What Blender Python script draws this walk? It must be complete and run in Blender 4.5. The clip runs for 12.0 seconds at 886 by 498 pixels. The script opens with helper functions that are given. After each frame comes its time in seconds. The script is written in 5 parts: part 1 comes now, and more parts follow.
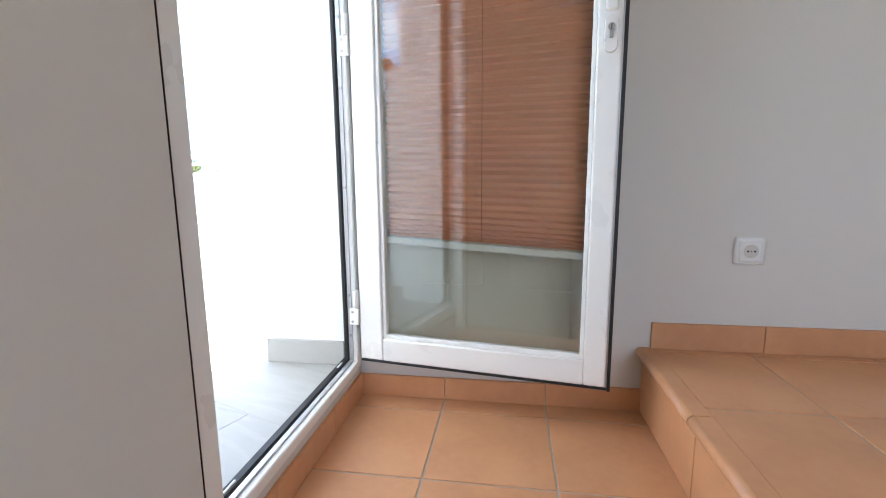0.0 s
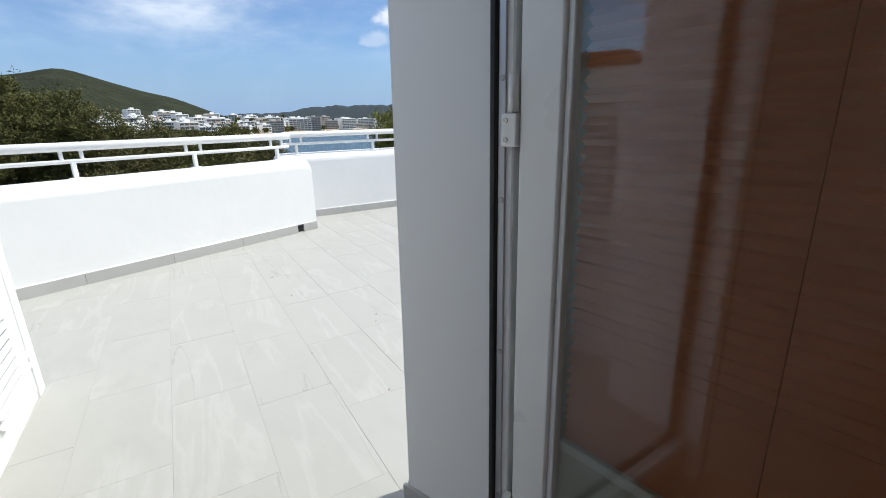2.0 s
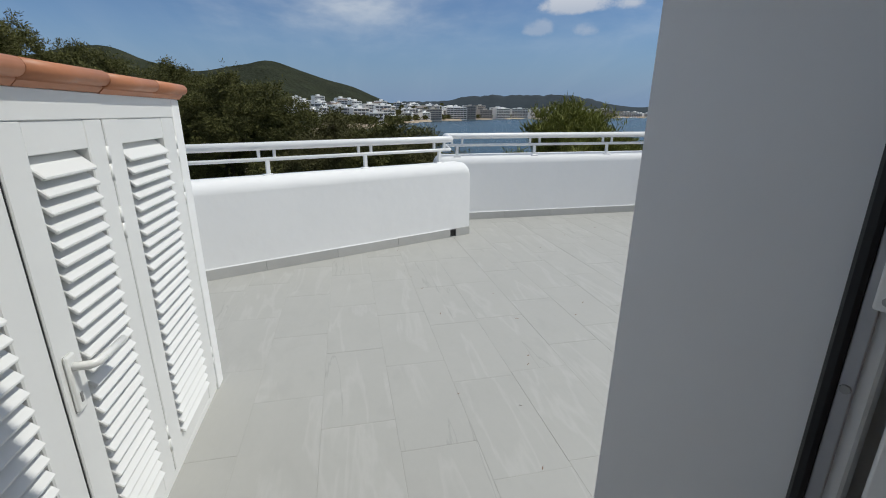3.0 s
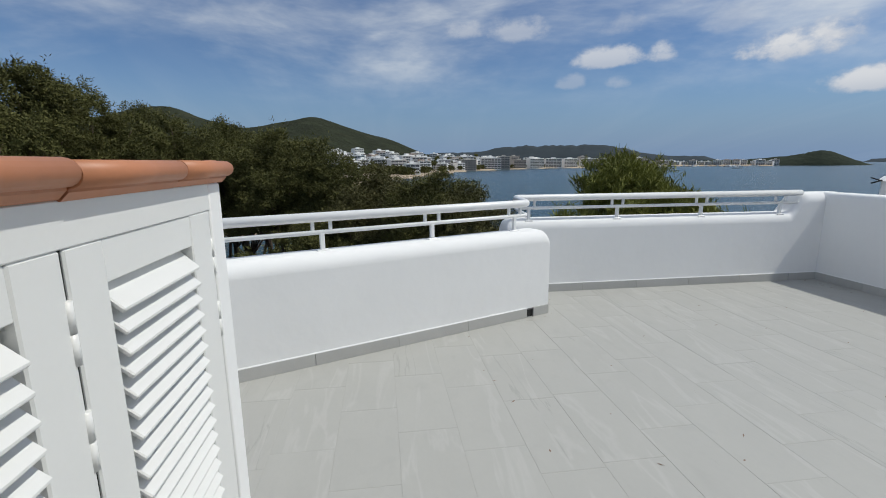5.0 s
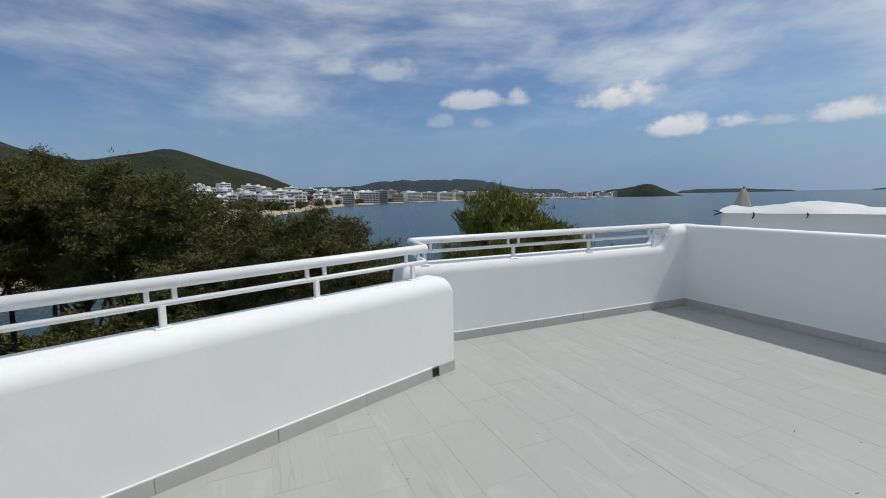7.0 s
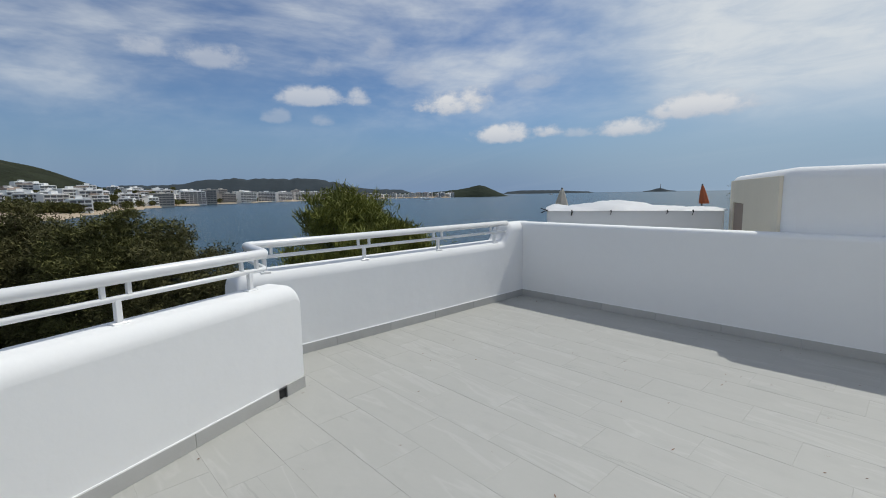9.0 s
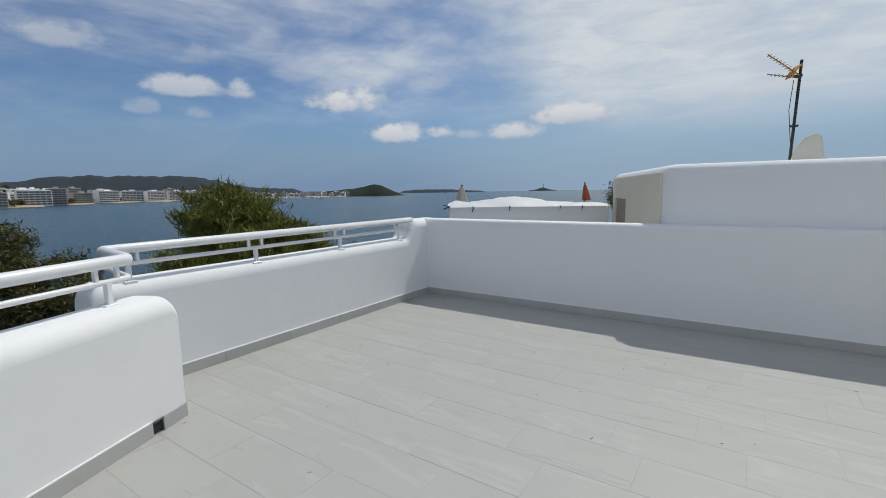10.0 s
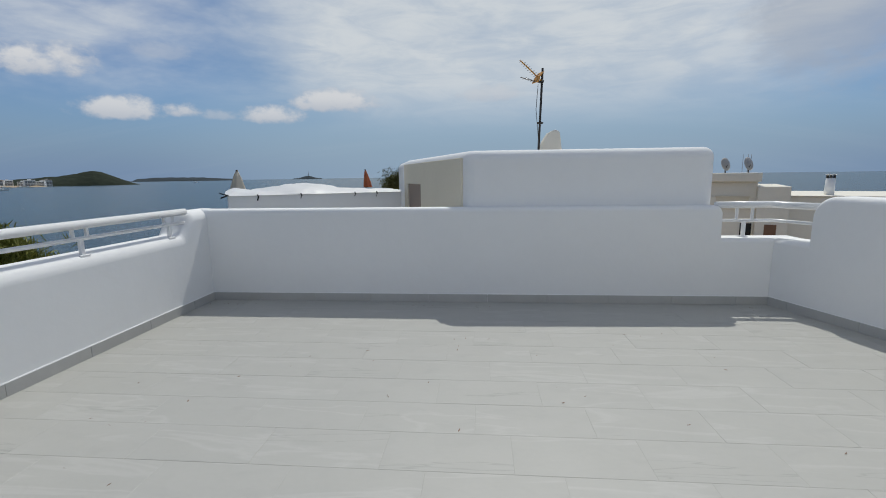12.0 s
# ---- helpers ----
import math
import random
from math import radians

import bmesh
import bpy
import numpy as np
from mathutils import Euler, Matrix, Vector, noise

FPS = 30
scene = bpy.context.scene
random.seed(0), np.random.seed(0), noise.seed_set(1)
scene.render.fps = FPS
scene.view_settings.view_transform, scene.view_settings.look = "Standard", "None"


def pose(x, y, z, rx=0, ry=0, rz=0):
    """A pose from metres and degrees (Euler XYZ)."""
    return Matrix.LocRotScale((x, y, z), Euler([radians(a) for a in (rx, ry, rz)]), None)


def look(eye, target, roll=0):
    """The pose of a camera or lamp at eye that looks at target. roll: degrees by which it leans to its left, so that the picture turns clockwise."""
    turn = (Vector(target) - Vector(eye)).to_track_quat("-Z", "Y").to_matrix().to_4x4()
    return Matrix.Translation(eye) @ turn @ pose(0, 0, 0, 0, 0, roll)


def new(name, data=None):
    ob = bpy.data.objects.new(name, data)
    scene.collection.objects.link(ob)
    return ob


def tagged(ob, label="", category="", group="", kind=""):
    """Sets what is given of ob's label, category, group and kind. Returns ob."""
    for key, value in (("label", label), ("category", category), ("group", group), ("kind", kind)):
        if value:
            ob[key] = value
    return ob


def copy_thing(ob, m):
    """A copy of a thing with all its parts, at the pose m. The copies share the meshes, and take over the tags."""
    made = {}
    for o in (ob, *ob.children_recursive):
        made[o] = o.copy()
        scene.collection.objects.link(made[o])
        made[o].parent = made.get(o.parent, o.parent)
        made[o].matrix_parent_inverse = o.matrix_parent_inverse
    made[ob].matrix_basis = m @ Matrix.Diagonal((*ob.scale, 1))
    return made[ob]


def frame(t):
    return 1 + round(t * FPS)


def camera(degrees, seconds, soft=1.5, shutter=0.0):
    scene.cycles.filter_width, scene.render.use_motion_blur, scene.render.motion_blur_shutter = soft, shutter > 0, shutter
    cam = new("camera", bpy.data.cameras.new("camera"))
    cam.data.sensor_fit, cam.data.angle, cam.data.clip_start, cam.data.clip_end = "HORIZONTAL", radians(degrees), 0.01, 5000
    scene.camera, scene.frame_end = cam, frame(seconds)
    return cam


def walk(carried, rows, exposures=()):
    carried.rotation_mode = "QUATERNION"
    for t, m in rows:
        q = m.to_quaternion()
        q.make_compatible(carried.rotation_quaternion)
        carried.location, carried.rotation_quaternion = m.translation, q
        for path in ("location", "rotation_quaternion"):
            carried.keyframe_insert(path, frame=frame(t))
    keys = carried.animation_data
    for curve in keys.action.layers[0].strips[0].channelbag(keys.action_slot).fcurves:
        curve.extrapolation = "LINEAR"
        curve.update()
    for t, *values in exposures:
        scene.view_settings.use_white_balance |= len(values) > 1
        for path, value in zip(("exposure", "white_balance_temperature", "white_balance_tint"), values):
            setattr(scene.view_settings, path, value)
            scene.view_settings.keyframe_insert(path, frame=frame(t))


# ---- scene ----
cam = camera(89.6, 12.0, soft=1.0)
PATH = [
    (0, (5.689, -5.19, 0.646), (4.717, -3.47, 0.335), -0.5),
    (0.3, (5.645, -5.078, 0.7), (4.599, -3.407, 0.364), -0.4),
    (0.6, (5.624, -4.96, 0.781), (4.488, -3.352, 0.428), -0.4),
    (0.9, (5.582, -4.883, 0.861), (4.358, -3.352, 0.466), -0.9),
    (1.2, (5.512, -4.808, 0.893), (4.174, -3.386, 0.458), -1.2),
    (1.5, (5.44, -4.735, 1.009), (3.976, -3.461, 0.522), -1.4),
    (2, (5.338, -4.581, 1.072), (3.682, -3.605, 0.52), -1.5),
    (2.5, (5.222, -4.559, 1.202), (3.43, -3.886, 0.622), -0.3),
    (3, (5.006, -4.582, 1.212), (3.136, -4.180, 0.629), 0.05),
    (3.1, (4.959, -4.593, 1.212), (3.079, -4.233, 0.632), 0.2),
    (5, (4.251, -4.785, 1.306), (2.304, -4.521, 0.93), -0.5),
    (5.5, (4.096, -4.831, 1.315), (2.154, -4.463, 1.009), -0.9),
    (6, (3.934, -4.764, 1.337), (2.005, -4.305, 1.07), -1.0),
    (6.5, (3.822, -4.749, 1.343), (1.932, -4.141, 1.101), -1.1),
    (7, (3.723, -4.756, 1.361), (1.896, -3.978, 1.125), -1.1),
    (9, (3.532, -4.69, 1.346), (2.076, -3.341, 1.099), -0.9),
    (9.5, (3.431, -4.636, 1.324), (2.145, -3.125, 1.073), -0.9),
    (10, (3.333, -4.594, 1.308), (2.224, -2.949, 1.05), -0.9),
    (10.5, (3.21, -4.587, 1.297), (2.287, -2.835, 1.019), -0.9),
    (11, (3.105, -4.549, 1.282), (2.391, -2.704, 0.99), -0.7),
    (11.5, (2.954, -4.473, 1.283), (2.504, -2.55, 0.968), -0.9),
    (12, (2.845, -4.426, 1.277), (2.678, -2.459, 0.953), -0.8),
]
walk(cam, [(t, look(eye, target, roll)) for t, eye, target, roll in PATH],
     [(0.0, 3.45), (0.4, 3.3), (0.8, 2.75), (1.2, 2.1), (1.6, 1.36), (2.0, 0.86), (2.5, 0.34), (3.1, 0.10), (7.0, 0.12), (9.5, 0.06), (12.0, -0.02)])

# ---- world, sun ----
SUN = Vector((0.10, 0.62, 1.0)).normalized()
SUN_EL = math.asin(SUN.z)
SUN_AZ = math.atan2(SUN.x, SUN.y)


CUMULUS = ((79.7, 15.1, 2.4, 1.3, 0.5), (73.0, 14.9, 3.1, 1.7, 0.55), (62.7, 11.3, 3.5, 1.4, 0.75), (57.3, 11.3, 1.5, 1.3, 0.7), (66.9, 9.0, 1.5, 1.0, 0.35),
           (61.6, 8.7, 1.3, 0.8, 0.35), (45.6, 10.5, 4.2, 1.8, 0.95), (43.2, 11.4, 2.4, 1.7, 0.95), (39.5, 6.9, 4.0, 1.5, 0.92), (34.1, 7.2, 2.1, 1.1, 0.85),
           (30.5, 6.9, 1.8, 0.8, 0.45), (24.9, 6.9, 3.3, 1.3, 0.88), (17.6, 8.6, 5.2, 1.5, 0.92), (61.6, 14.6, 2.4, 1.3, 0.3), (51.1, 13.9, 2.8, 2.0, 0.28),
           (54.4, 16.7, 1.6, 1.6, 0.28), (-1.0, 9.5, 3.5, 1.3, 0.5), (35.2, 12.8, 2.6, 1.0, 0.3))


def build_world():
    world = bpy.data.worlds.new("sky")
    scene.world = world
    world.use_nodes = True
    nt = world.node_tree
    nt.nodes.clear()
    N, L = nt.nodes.new, nt.links.new
    out, bg = N("ShaderNodeOutputWorld"), N("ShaderNodeBackground")
    sky = N("ShaderNodeTexSky")
    sky.sky_type, sky.sun_disc = "NISHITA", False
    sky.sun_elevation, sky.sun_rotation = SUN_EL, SUN_AZ
    sky.air_density, sky.dust_density, sky.ozone_density = 1.15, 0.0, 4.0
    co = N("ShaderNodeTexCoord")
    sep = N("ShaderNodeSeparateXYZ")
    L(co.outputs["Generated"], sep.inputs[0])

    def math_node(op, a, b=None):
        n = N("ShaderNodeMath")
        n.operation = op
        for k, v in enumerate((a, b)):
            if v is None:
                continue
            if isinstance(v, (int, float)):
                n.inputs[k].default_value = v
            else:
                L(v, n.inputs[k])
        return n.outputs[0]

    zc = math_node("ADD", math_node("MAXIMUM", sep.outputs[2], 0.0), 0.26)
    px, py = math_node("DIVIDE", sep.outputs[0], zc), math_node("DIVIDE", sep.outputs[1], zc)
    comb = N("ShaderNodeCombineXYZ")
    L(px, comb.inputs[0]), L(py, comb.inputs[1])
    bands = N("ShaderNodeMapping")
    bands.inputs["Scale"].default_value = (1.0, 1.0, 3.2)
    bands.inputs["Rotation"].default_value = (radians(5), radians(-4), 0)
    L(co.outputs["Generated"], bands.inputs[0])

    def layer(scale, loc, stretch, detail, lo, hi, dist, source=None):
        mp = N("ShaderNodeMapping")
        mp.inputs["Location"].default_value = loc
        mp.inputs["Rotation"].default_value = (0, 0, radians(32))
        mp.inputs["Scale"].default_value = stretch
        L(source or comb.outputs[0], mp.inputs[0])
        no = N("ShaderNodeTexNoise")
        no.inputs["Scale"].default_value, no.inputs["Detail"].default_value = scale, detail
        no.inputs["Roughness"].default_value, no.inputs["Distortion"].default_value = 0.58, dist
        L(mp.outputs[0], no.inputs["Vector"])
        rp = N("ShaderNodeMapRange")
        rp.interpolation_type = "SMOOTHSTEP"
        rp.inputs["From Min"].default_value, rp.inputs["From Max"].default_value = lo, hi
        L(no.outputs[0], rp.inputs[0])
        return rp.outputs[0]

    def toward(yaw, el):
        a, e = radians(yaw), radians(el)
        dt = N("ShaderNodeVectorMath")
        dt.operation = "DOT_PRODUCT"
        L(co.outputs["Generated"], dt.inputs[0])
        dt.inputs[1].default_value = (-math.sin(a) * math.cos(e), math.cos(a) * math.cos(e), math.sin(e))
        return dt.outputs["Value"]

    def smooth_range(sock, lo, hi, top=1.0):
        rp = N("ShaderNodeMapRange")
        rp.interpolation_type = "SMOOTHSTEP"
        rp.inputs["From Min"].default_value, rp.inputs["From Max"].default_value = lo, hi
        rp.inputs["To Max"].default_value = top
        L(sock, rp.inputs[0])
        return rp.outputs[0]

    def blended(a, b, fac):
        mx = N("ShaderNodeMix")
        mx.data_type = "RGBA"
        for key, v in (("A", a), ("B", b), ("Factor", fac)):
            if isinstance(v, tuple):
                mx.inputs[key].default_value = (*v, 1)
            else:
                L(v, mx.inputs[key])
        return mx.outputs["Result"]

    # a thin layered veil, thicker on the sun's side
    thick = smooth_range(toward(-10, 24), 0.79, 0.96, 0.50)
    thick = math_node("ADD", thick, smooth_range(toward(88, 30), 0.86, 0.985, 0.10))
    thick = math_node("ADD", thick, smooth_range(sep.outputs[2], 0.18, 0.50, 0.13))
    # extra veil overhead, out of view, added to fill the shaded walls
    thick = math_node("ADD", thick, smooth_range(sep.outputs[2], 0.5, 0.8, 0.1))
    high = smooth_range(math_node("ADD", layer(2.0, (3.1, 1.7, 0), (1, 1, 1), 6, 0.0, 1.0, 0.25, bands.outputs[0]), thick), 0.36, 0.98)
    high = math_node("MULTIPLY", high, smooth_range(sep.outputs[2], 0.07, 0.22))
    clots = layer(7.5, (1.2, 5.0, 2.0), (1, 1, 1.3), 8, 0.30, 0.68, 0.5, bands.outputs[0])
    high = math_node("MULTIPLY", high, math_node("ADD", math_node("MULTIPLY", clots, 0.42), 0.68))
    streak = layer(1.1, (7.4, 2.2, 4), (0.35, 2.2, 1), 7, 0.42, 0.8, 0.8)
    veil = math_node("ADD", math_node("MULTIPLY", high, 0.80), math_node("MULTIPLY", streak, 0.05))
    veil = math_node("MINIMUM", veil, 0.92)
    # fair-weather cumulus low over the bay: bearing, height, half width, half depth

    def wobble_noise(scale, gain, seed):
        wob = N("ShaderNodeTexNoise")
        wob.inputs["Scale"].default_value, wob.inputs["Detail"].default_value, wob.inputs["Roughness"].default_value = scale, 8, 0.6
        mp = N("ShaderNodeMapping")
        mp.inputs["Location"].default_value = (seed, seed * 0.7, 0)
        mp.inputs["Scale"].default_value = (1, 1, 1.5)
        L(co.outputs["Generated"], mp.inputs[0])
        L(mp.outputs[0], wob.inputs["Vector"])
        return math_node("MULTIPLY", math_node("SUBTRACT", wob.outputs[0], 0.5), gain)

    wobble = math_node("ADD", wobble_noise(9.0, 3.2, 1.3), wobble_noise(34.0, 2.4, 4.1))
    puff, shade = None, None
    for yaw, el, hw, hd, dense in CUMULUS:
        a, e = radians(yaw), radians(el)
        c = Vector((-math.sin(a) * math.cos(e), math.cos(a) * math.cos(e), math.sin(e)))
        side, up = Vector((math.cos(a), math.sin(a), 0)), Vector((0, 0, 1))

        def along(axis, half):
            dt = N("ShaderNodeVectorMath")
            dt.operation = "DOT_PRODUCT"
            L(co.outputs["Generated"], dt.inputs[0])
            dt.inputs[1].default_value = axis
            return math_node("DIVIDE", math_node("SUBTRACT", dt.outputs["Value"], axis.dot(c)), radians(half))

        x2, z1 = along(side, hw), along(up, hd)
        low = math_node("MULTIPLY", math_node("MINIMUM", z1, 0.0), 1.9)
        zz = math_node("ADD", math_node("MAXIMUM", z1, 0.0), low)
        d2 = math_node("ADD", math_node("MULTIPLY", x2, x2), math_node("MULTIPLY", zz, zz))
        d3 = math_node("ADD", d2, math_node("MULTIPLY", math_node("LESS_THAN", toward(yaw, el), 0.5), 50.0))
        one = smooth_range(math_node("ADD", d3, wobble), 1.5, 0.05, dense)
        lit = math_node("MULTIPLY", one, smooth_range(z1, -0.9, 0.7))
        puff = one if puff is None else math_node("MAXIMUM", puff, one)
        shade = lit if shade is None else math_node("MAXIMUM", shade, lit)
    # deep blue above, grey-blue haze along the horizon
    deep = N("ShaderNodeMix")
    deep.data_type, deep.blend_type = "RGBA", "MULTIPLY"
    deep.inputs["Factor"].default_value = 1.0
    L(sky.outputs[0], deep.inputs["A"])
    deep.inputs["B"].default_value = (0.51, 0.595, 0.73, 1)
    col = blended(deep.outputs["Result"], (1.75, 2.68, 4.25), smooth_range(sep.outputs[2], 0.17, 0.0, 0.95))
    # the lower air brightens towards the sun
    col = blended(col, (3.3, 4.45, 5.5), smooth_range(toward(-2, 6), 0.72, 0.99, 0.6))
    col = blended(col, (6.85, 7.2, 7.4), veil)
    col = blended(col, (3.7, 4.1, 4.8), smooth_range(math_node("ADD", toward(-35, 14.5), math_node("MULTIPLY", wobble, 0.004)), 0.990, 0.999, 0.55))
    white = blended((4.7, 5.1, 5.8), (7.0, 7.1, 7.25), shade)
    col = blended(col, white, puff)
    L(col, bg.inputs[0])
    bg.inputs[1].default_value = 0.095
    L(bg.outputs[0], out.inputs[0])


build_world()
sun_data = bpy.data.lights.new("sun", "SUN")
sun_data.energy, sun_data.angle, sun_data.color = 2.35, radians(0.55), (0.975, 0.962, 0.895)
new("sun", sun_data).matrix_basis = look(SUN * 60, (0, 0, 0))


# added daylight lamp for an unseen stairwell window behind the start of the walk
window_light = bpy.data.lights.new("window_daylight", "AREA")
window_light.shape, window_light.size, window_light.size_y = "RECTANGLE", 1.9, 1.5
window_light.energy, window_light.color = 1.4, (1.0, 0.85, 0.65)
new("window_daylight", window_light).matrix_basis = pose(0, 0, 0, 0, 0, 21) @ pose(4.95, -9.18, 1.35, 90, 0, 0)


# ---- materials ----
def material(name, color, rough=0.6, var=0.12, scale=3.0, fine=60.0, bump=0.0, bump_scale=None, metal=0.0,
             per_piece=0.0, spots=None, veins=None, stretch=(1, 1, 1), island=0.0, spec=0.5, bump_dist=0.002):
    m = bpy.data.materials.new(name)
    m.use_nodes = True
    nt = m.node_tree
    N, L = nt.nodes.new, nt.links.new
    bsdf = nt.nodes["Principled BSDF"]
    bsdf.inputs["Roughness"].default_value, bsdf.inputs["Metallic"].default_value = rough, metal
    bsdf.inputs["Specular IOR Level"].default_value = spec
    co = N("ShaderNodeTexCoord")
    mp = N("ShaderNodeMapping")
    mp.inputs["Scale"].default_value = stretch
    L(co.outputs["Object"], mp.inputs[0])
    vec = mp.outputs[0]
    rnd = None
    if per_piece or veins:
        info = N("ShaderNodeObjectInfo")
        rnd = info.outputs["Random"]
        if veins:
            k = N("ShaderNodeMath")
            k.operation = "MULTIPLY"
            L(rnd, k.inputs[0])
            k.inputs[1].default_value = 37.0
            ad = N("ShaderNodeVectorMath")
            ad.operation = "ADD"
            L(vec, ad.inputs[0]), L(k.outputs[0], ad.inputs[1])
            vec = ad.outputs[0]
    value = None

    def add_value(sock, gain):
        nonlocal value
        n = N("ShaderNodeMath")
        n.operation = "MULTIPLY_ADD"
        L(sock, n.inputs[0])
        n.inputs[1].default_value = gain
        if value is None:
            n.inputs[2].default_value = 1.0 - gain * 0.5
        else:
            sub = N("ShaderNodeMath")
            sub.operation = "SUBTRACT"
            L(value, sub.inputs[0])
            sub.inputs[1].default_value = gain * 0.5
            L(sub.outputs[0], n.inputs[2])
        value = n.outputs[0]

    def noise_tex(sc, det, dist=0.0):
        n = N("ShaderNodeTexNoise")
        n.inputs["Scale"].default_value, n.inputs["Detail"].default_value = sc, det
        n.inputs["Distortion"].default_value = dist
        L(vec, n.inputs["Vector"])
        return n.outputs[0]

    add_value(noise_tex(scale, 5, 0.3), var * 1.6)
    add_value(noise_tex(fine, 3), var * 0.7)
    if per_piece:
        add_value(rnd, per_piece)
    if island:
        geo = N("ShaderNodeNewGeometry")
        add_value(geo.outputs["Random Per Island"], island)
    hsv = N("ShaderNodeHueSaturation")
    hsv.inputs["Color"].default_value = (*color, 1)
    L(value, hsv.inputs["Value"])
    col = hsv.outputs[0]

    def blend(color2, sock, lo, hi, gain):
        nonlocal col
        rp = N("ShaderNodeMapRange")
        rp.inputs["From Min"].default_value, rp.inputs["From Max"].default_value = lo, hi
        rp.inputs["To Max"].default_value = gain
        L(sock, rp.inputs[0])
        mx = N("ShaderNodeMix")
        mx.data_type = "RGBA"
        L(rp.outputs[0], mx.inputs["Factor"])
        L(col, mx.inputs["A"])
        mx.inputs["B"].default_value = (*color2, 1)
        col = mx.outputs["Result"]

    if veins:
        color2, vsc, gain = veins
        mp2 = N("ShaderNodeMapping")
        mp2.inputs["Scale"].default_value = (0.35, 1.2, 1.0)
        mp2.inputs["Rotation"].default_value = (0, 0, 0.45)
        L(vec, mp2.inputs[0])
        n = N("ShaderNodeTexNoise")
        n.inputs["Scale"].default_value, n.inputs["Detail"].default_value, n.inputs["Distortion"].default_value = vsc, 8, 0.5
        L(mp2.outputs[0], n.inputs["Vector"])
        ab = N("ShaderNodeMath")
        ab.operation = "SUBTRACT"
        L(n.outputs[0], ab.inputs[0])
        ab.inputs[1].default_value = 0.57
        ab2 = N("ShaderNodeMath")
        ab2.operation = "ABSOLUTE"
        L(ab.outputs[0], ab2.inputs[0])
        blend(color2, ab2.outputs[0], 0.032, 0.0, gain)
        # thin darker hairlines along the grain
        mp3 = N("ShaderNodeMapping")
        mp3.inputs["Scale"].default_value = (0.22, 1.6, 1.0)
        mp3.inputs["Rotation"].default_value = (0, 0, 0.32)
        mp3.inputs["Location"].default_value = (3.7, 1.9, 0)
        L(vec, mp3.inputs[0])
        n3 = N("ShaderNodeTexNoise")
        n3.inputs["Scale"].default_value, n3.inputs["Detail"].default_value, n3.inputs["Distortion"].default_value = vsc * 0.9, 6, 0.3
        L(mp3.outputs[0], n3.inputs["Vector"])
        off = N("ShaderNodeMath")
        off.operation = "SUBTRACT"
        L(n3.outputs[0], off.inputs[0])
        off.inputs[1].default_value = 0.37
        mag = N("ShaderNodeMath")
        mag.operation = "ABSOLUTE"
        L(off.outputs[0], mag.inputs[0])
        blend(tuple(c * 0.55 for c in color), mag.outputs[0], 0.009, 0.0, 0.34)
    if spots:
        color2, ssc, lo, hi, gain = spots
        blend(color2, noise_tex(ssc, 4, 0.6), lo, hi, gain)
    L(col, bsdf.inputs["Base Color"])
    rr = N("ShaderNodeMapRange")
    rr.inputs["To Min"].default_value, rr.inputs["To Max"].default_value = max(rough - 0.1, 0.02), min(rough + 0.1, 1)
    L(noise_tex(scale * 2.3, 3), rr.inputs[0])
    L(rr.outputs[0], bsdf.inputs["Roughness"])
    if bump:
        bp = N("ShaderNodeBump")
        bp.inputs["Strength"].default_value, bp.inputs["Distance"].default_value = bump, bump_dist
        L(noise_tex(bump_scale or fine, 5), bp.inputs["Height"])
        L(bp.outputs[0], bsdf.inputs["Normal"])
    return m


def glass_material(name, tint=(0.93, 0.97, 0.96)):
    m = bpy.data.materials.new(name)
    m.use_nodes = True
    b = m.node_tree.nodes["Principled BSDF"]
    b.inputs["Base Color"].default_value = (*tint, 1)
    b.inputs["Roughness"].default_value = 0.0
    b.inputs["IOR"].default_value = 1.5
    b.inputs["Transmission Weight"].default_value = 1.0
    return m


PLASTER = material("white_limewashed_plaster", (0.86, 0.86, 0.85), 0.85, 0.04, 1.1, 9, 0.34, 4.0, spec=0.2, bump_dist=0.014)
PLASTER_IN = material("interior_wall_paint", (0.69, 0.672, 0.628), 0.75, 0.03, 1.5, 120, 0.12, 90, spec=0.25)
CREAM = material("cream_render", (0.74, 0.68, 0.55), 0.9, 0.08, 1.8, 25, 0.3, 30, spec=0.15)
FLATS = material("pale_flats_render", (0.82, 0.78, 0.69), 0.9, 0.08, 0.8, 10, 0.2, 20, spec=0.15)
CREAM_PALE = material("pale_cream_render", (0.74, 0.69, 0.59), 0.9, 0.08, 0.8, 10, 0.2, 20, spec=0.15)
STONE_TILE = material("grey_porcelain_tile", (0.42, 0.416, 0.389), 0.5, 0.06, 4.0, 45, 0.08, 60, per_piece=0.015, stretch=(0.65, 1.1, 1), spots=((0.37, 0.365, 0.345), 7.0, 0.54, 0.74, 0.35),
                      veins=((0.66, 0.655, 0.635), 3.4, 0.14), spec=0.4)
GROUT = material("grey_grout", (0.41, 0.40, 0.375), 0.9, 0.15, 8, 80)
SKIRT_TILE = material("grey_skirting_tile", (0.47, 0.465, 0.445), 0.5, 0.1, 6, 60, per_piece=0.08, spec=0.4)
TERRACOTTA = material("glazed_terracotta_tile", (0.62, 0.31, 0.155), 0.36, 0.22, 5.0, 40, 0.06, 50, per_piece=0.12,
                      spots=((0.66, 0.36, 0.18), 4.5, 0.48, 0.75, 0.6))
TERRACOTTA_GROUT = material("pale_tile_grout", (0.46, 0.40, 0.33), 0.9, 0.15, 9, 70)
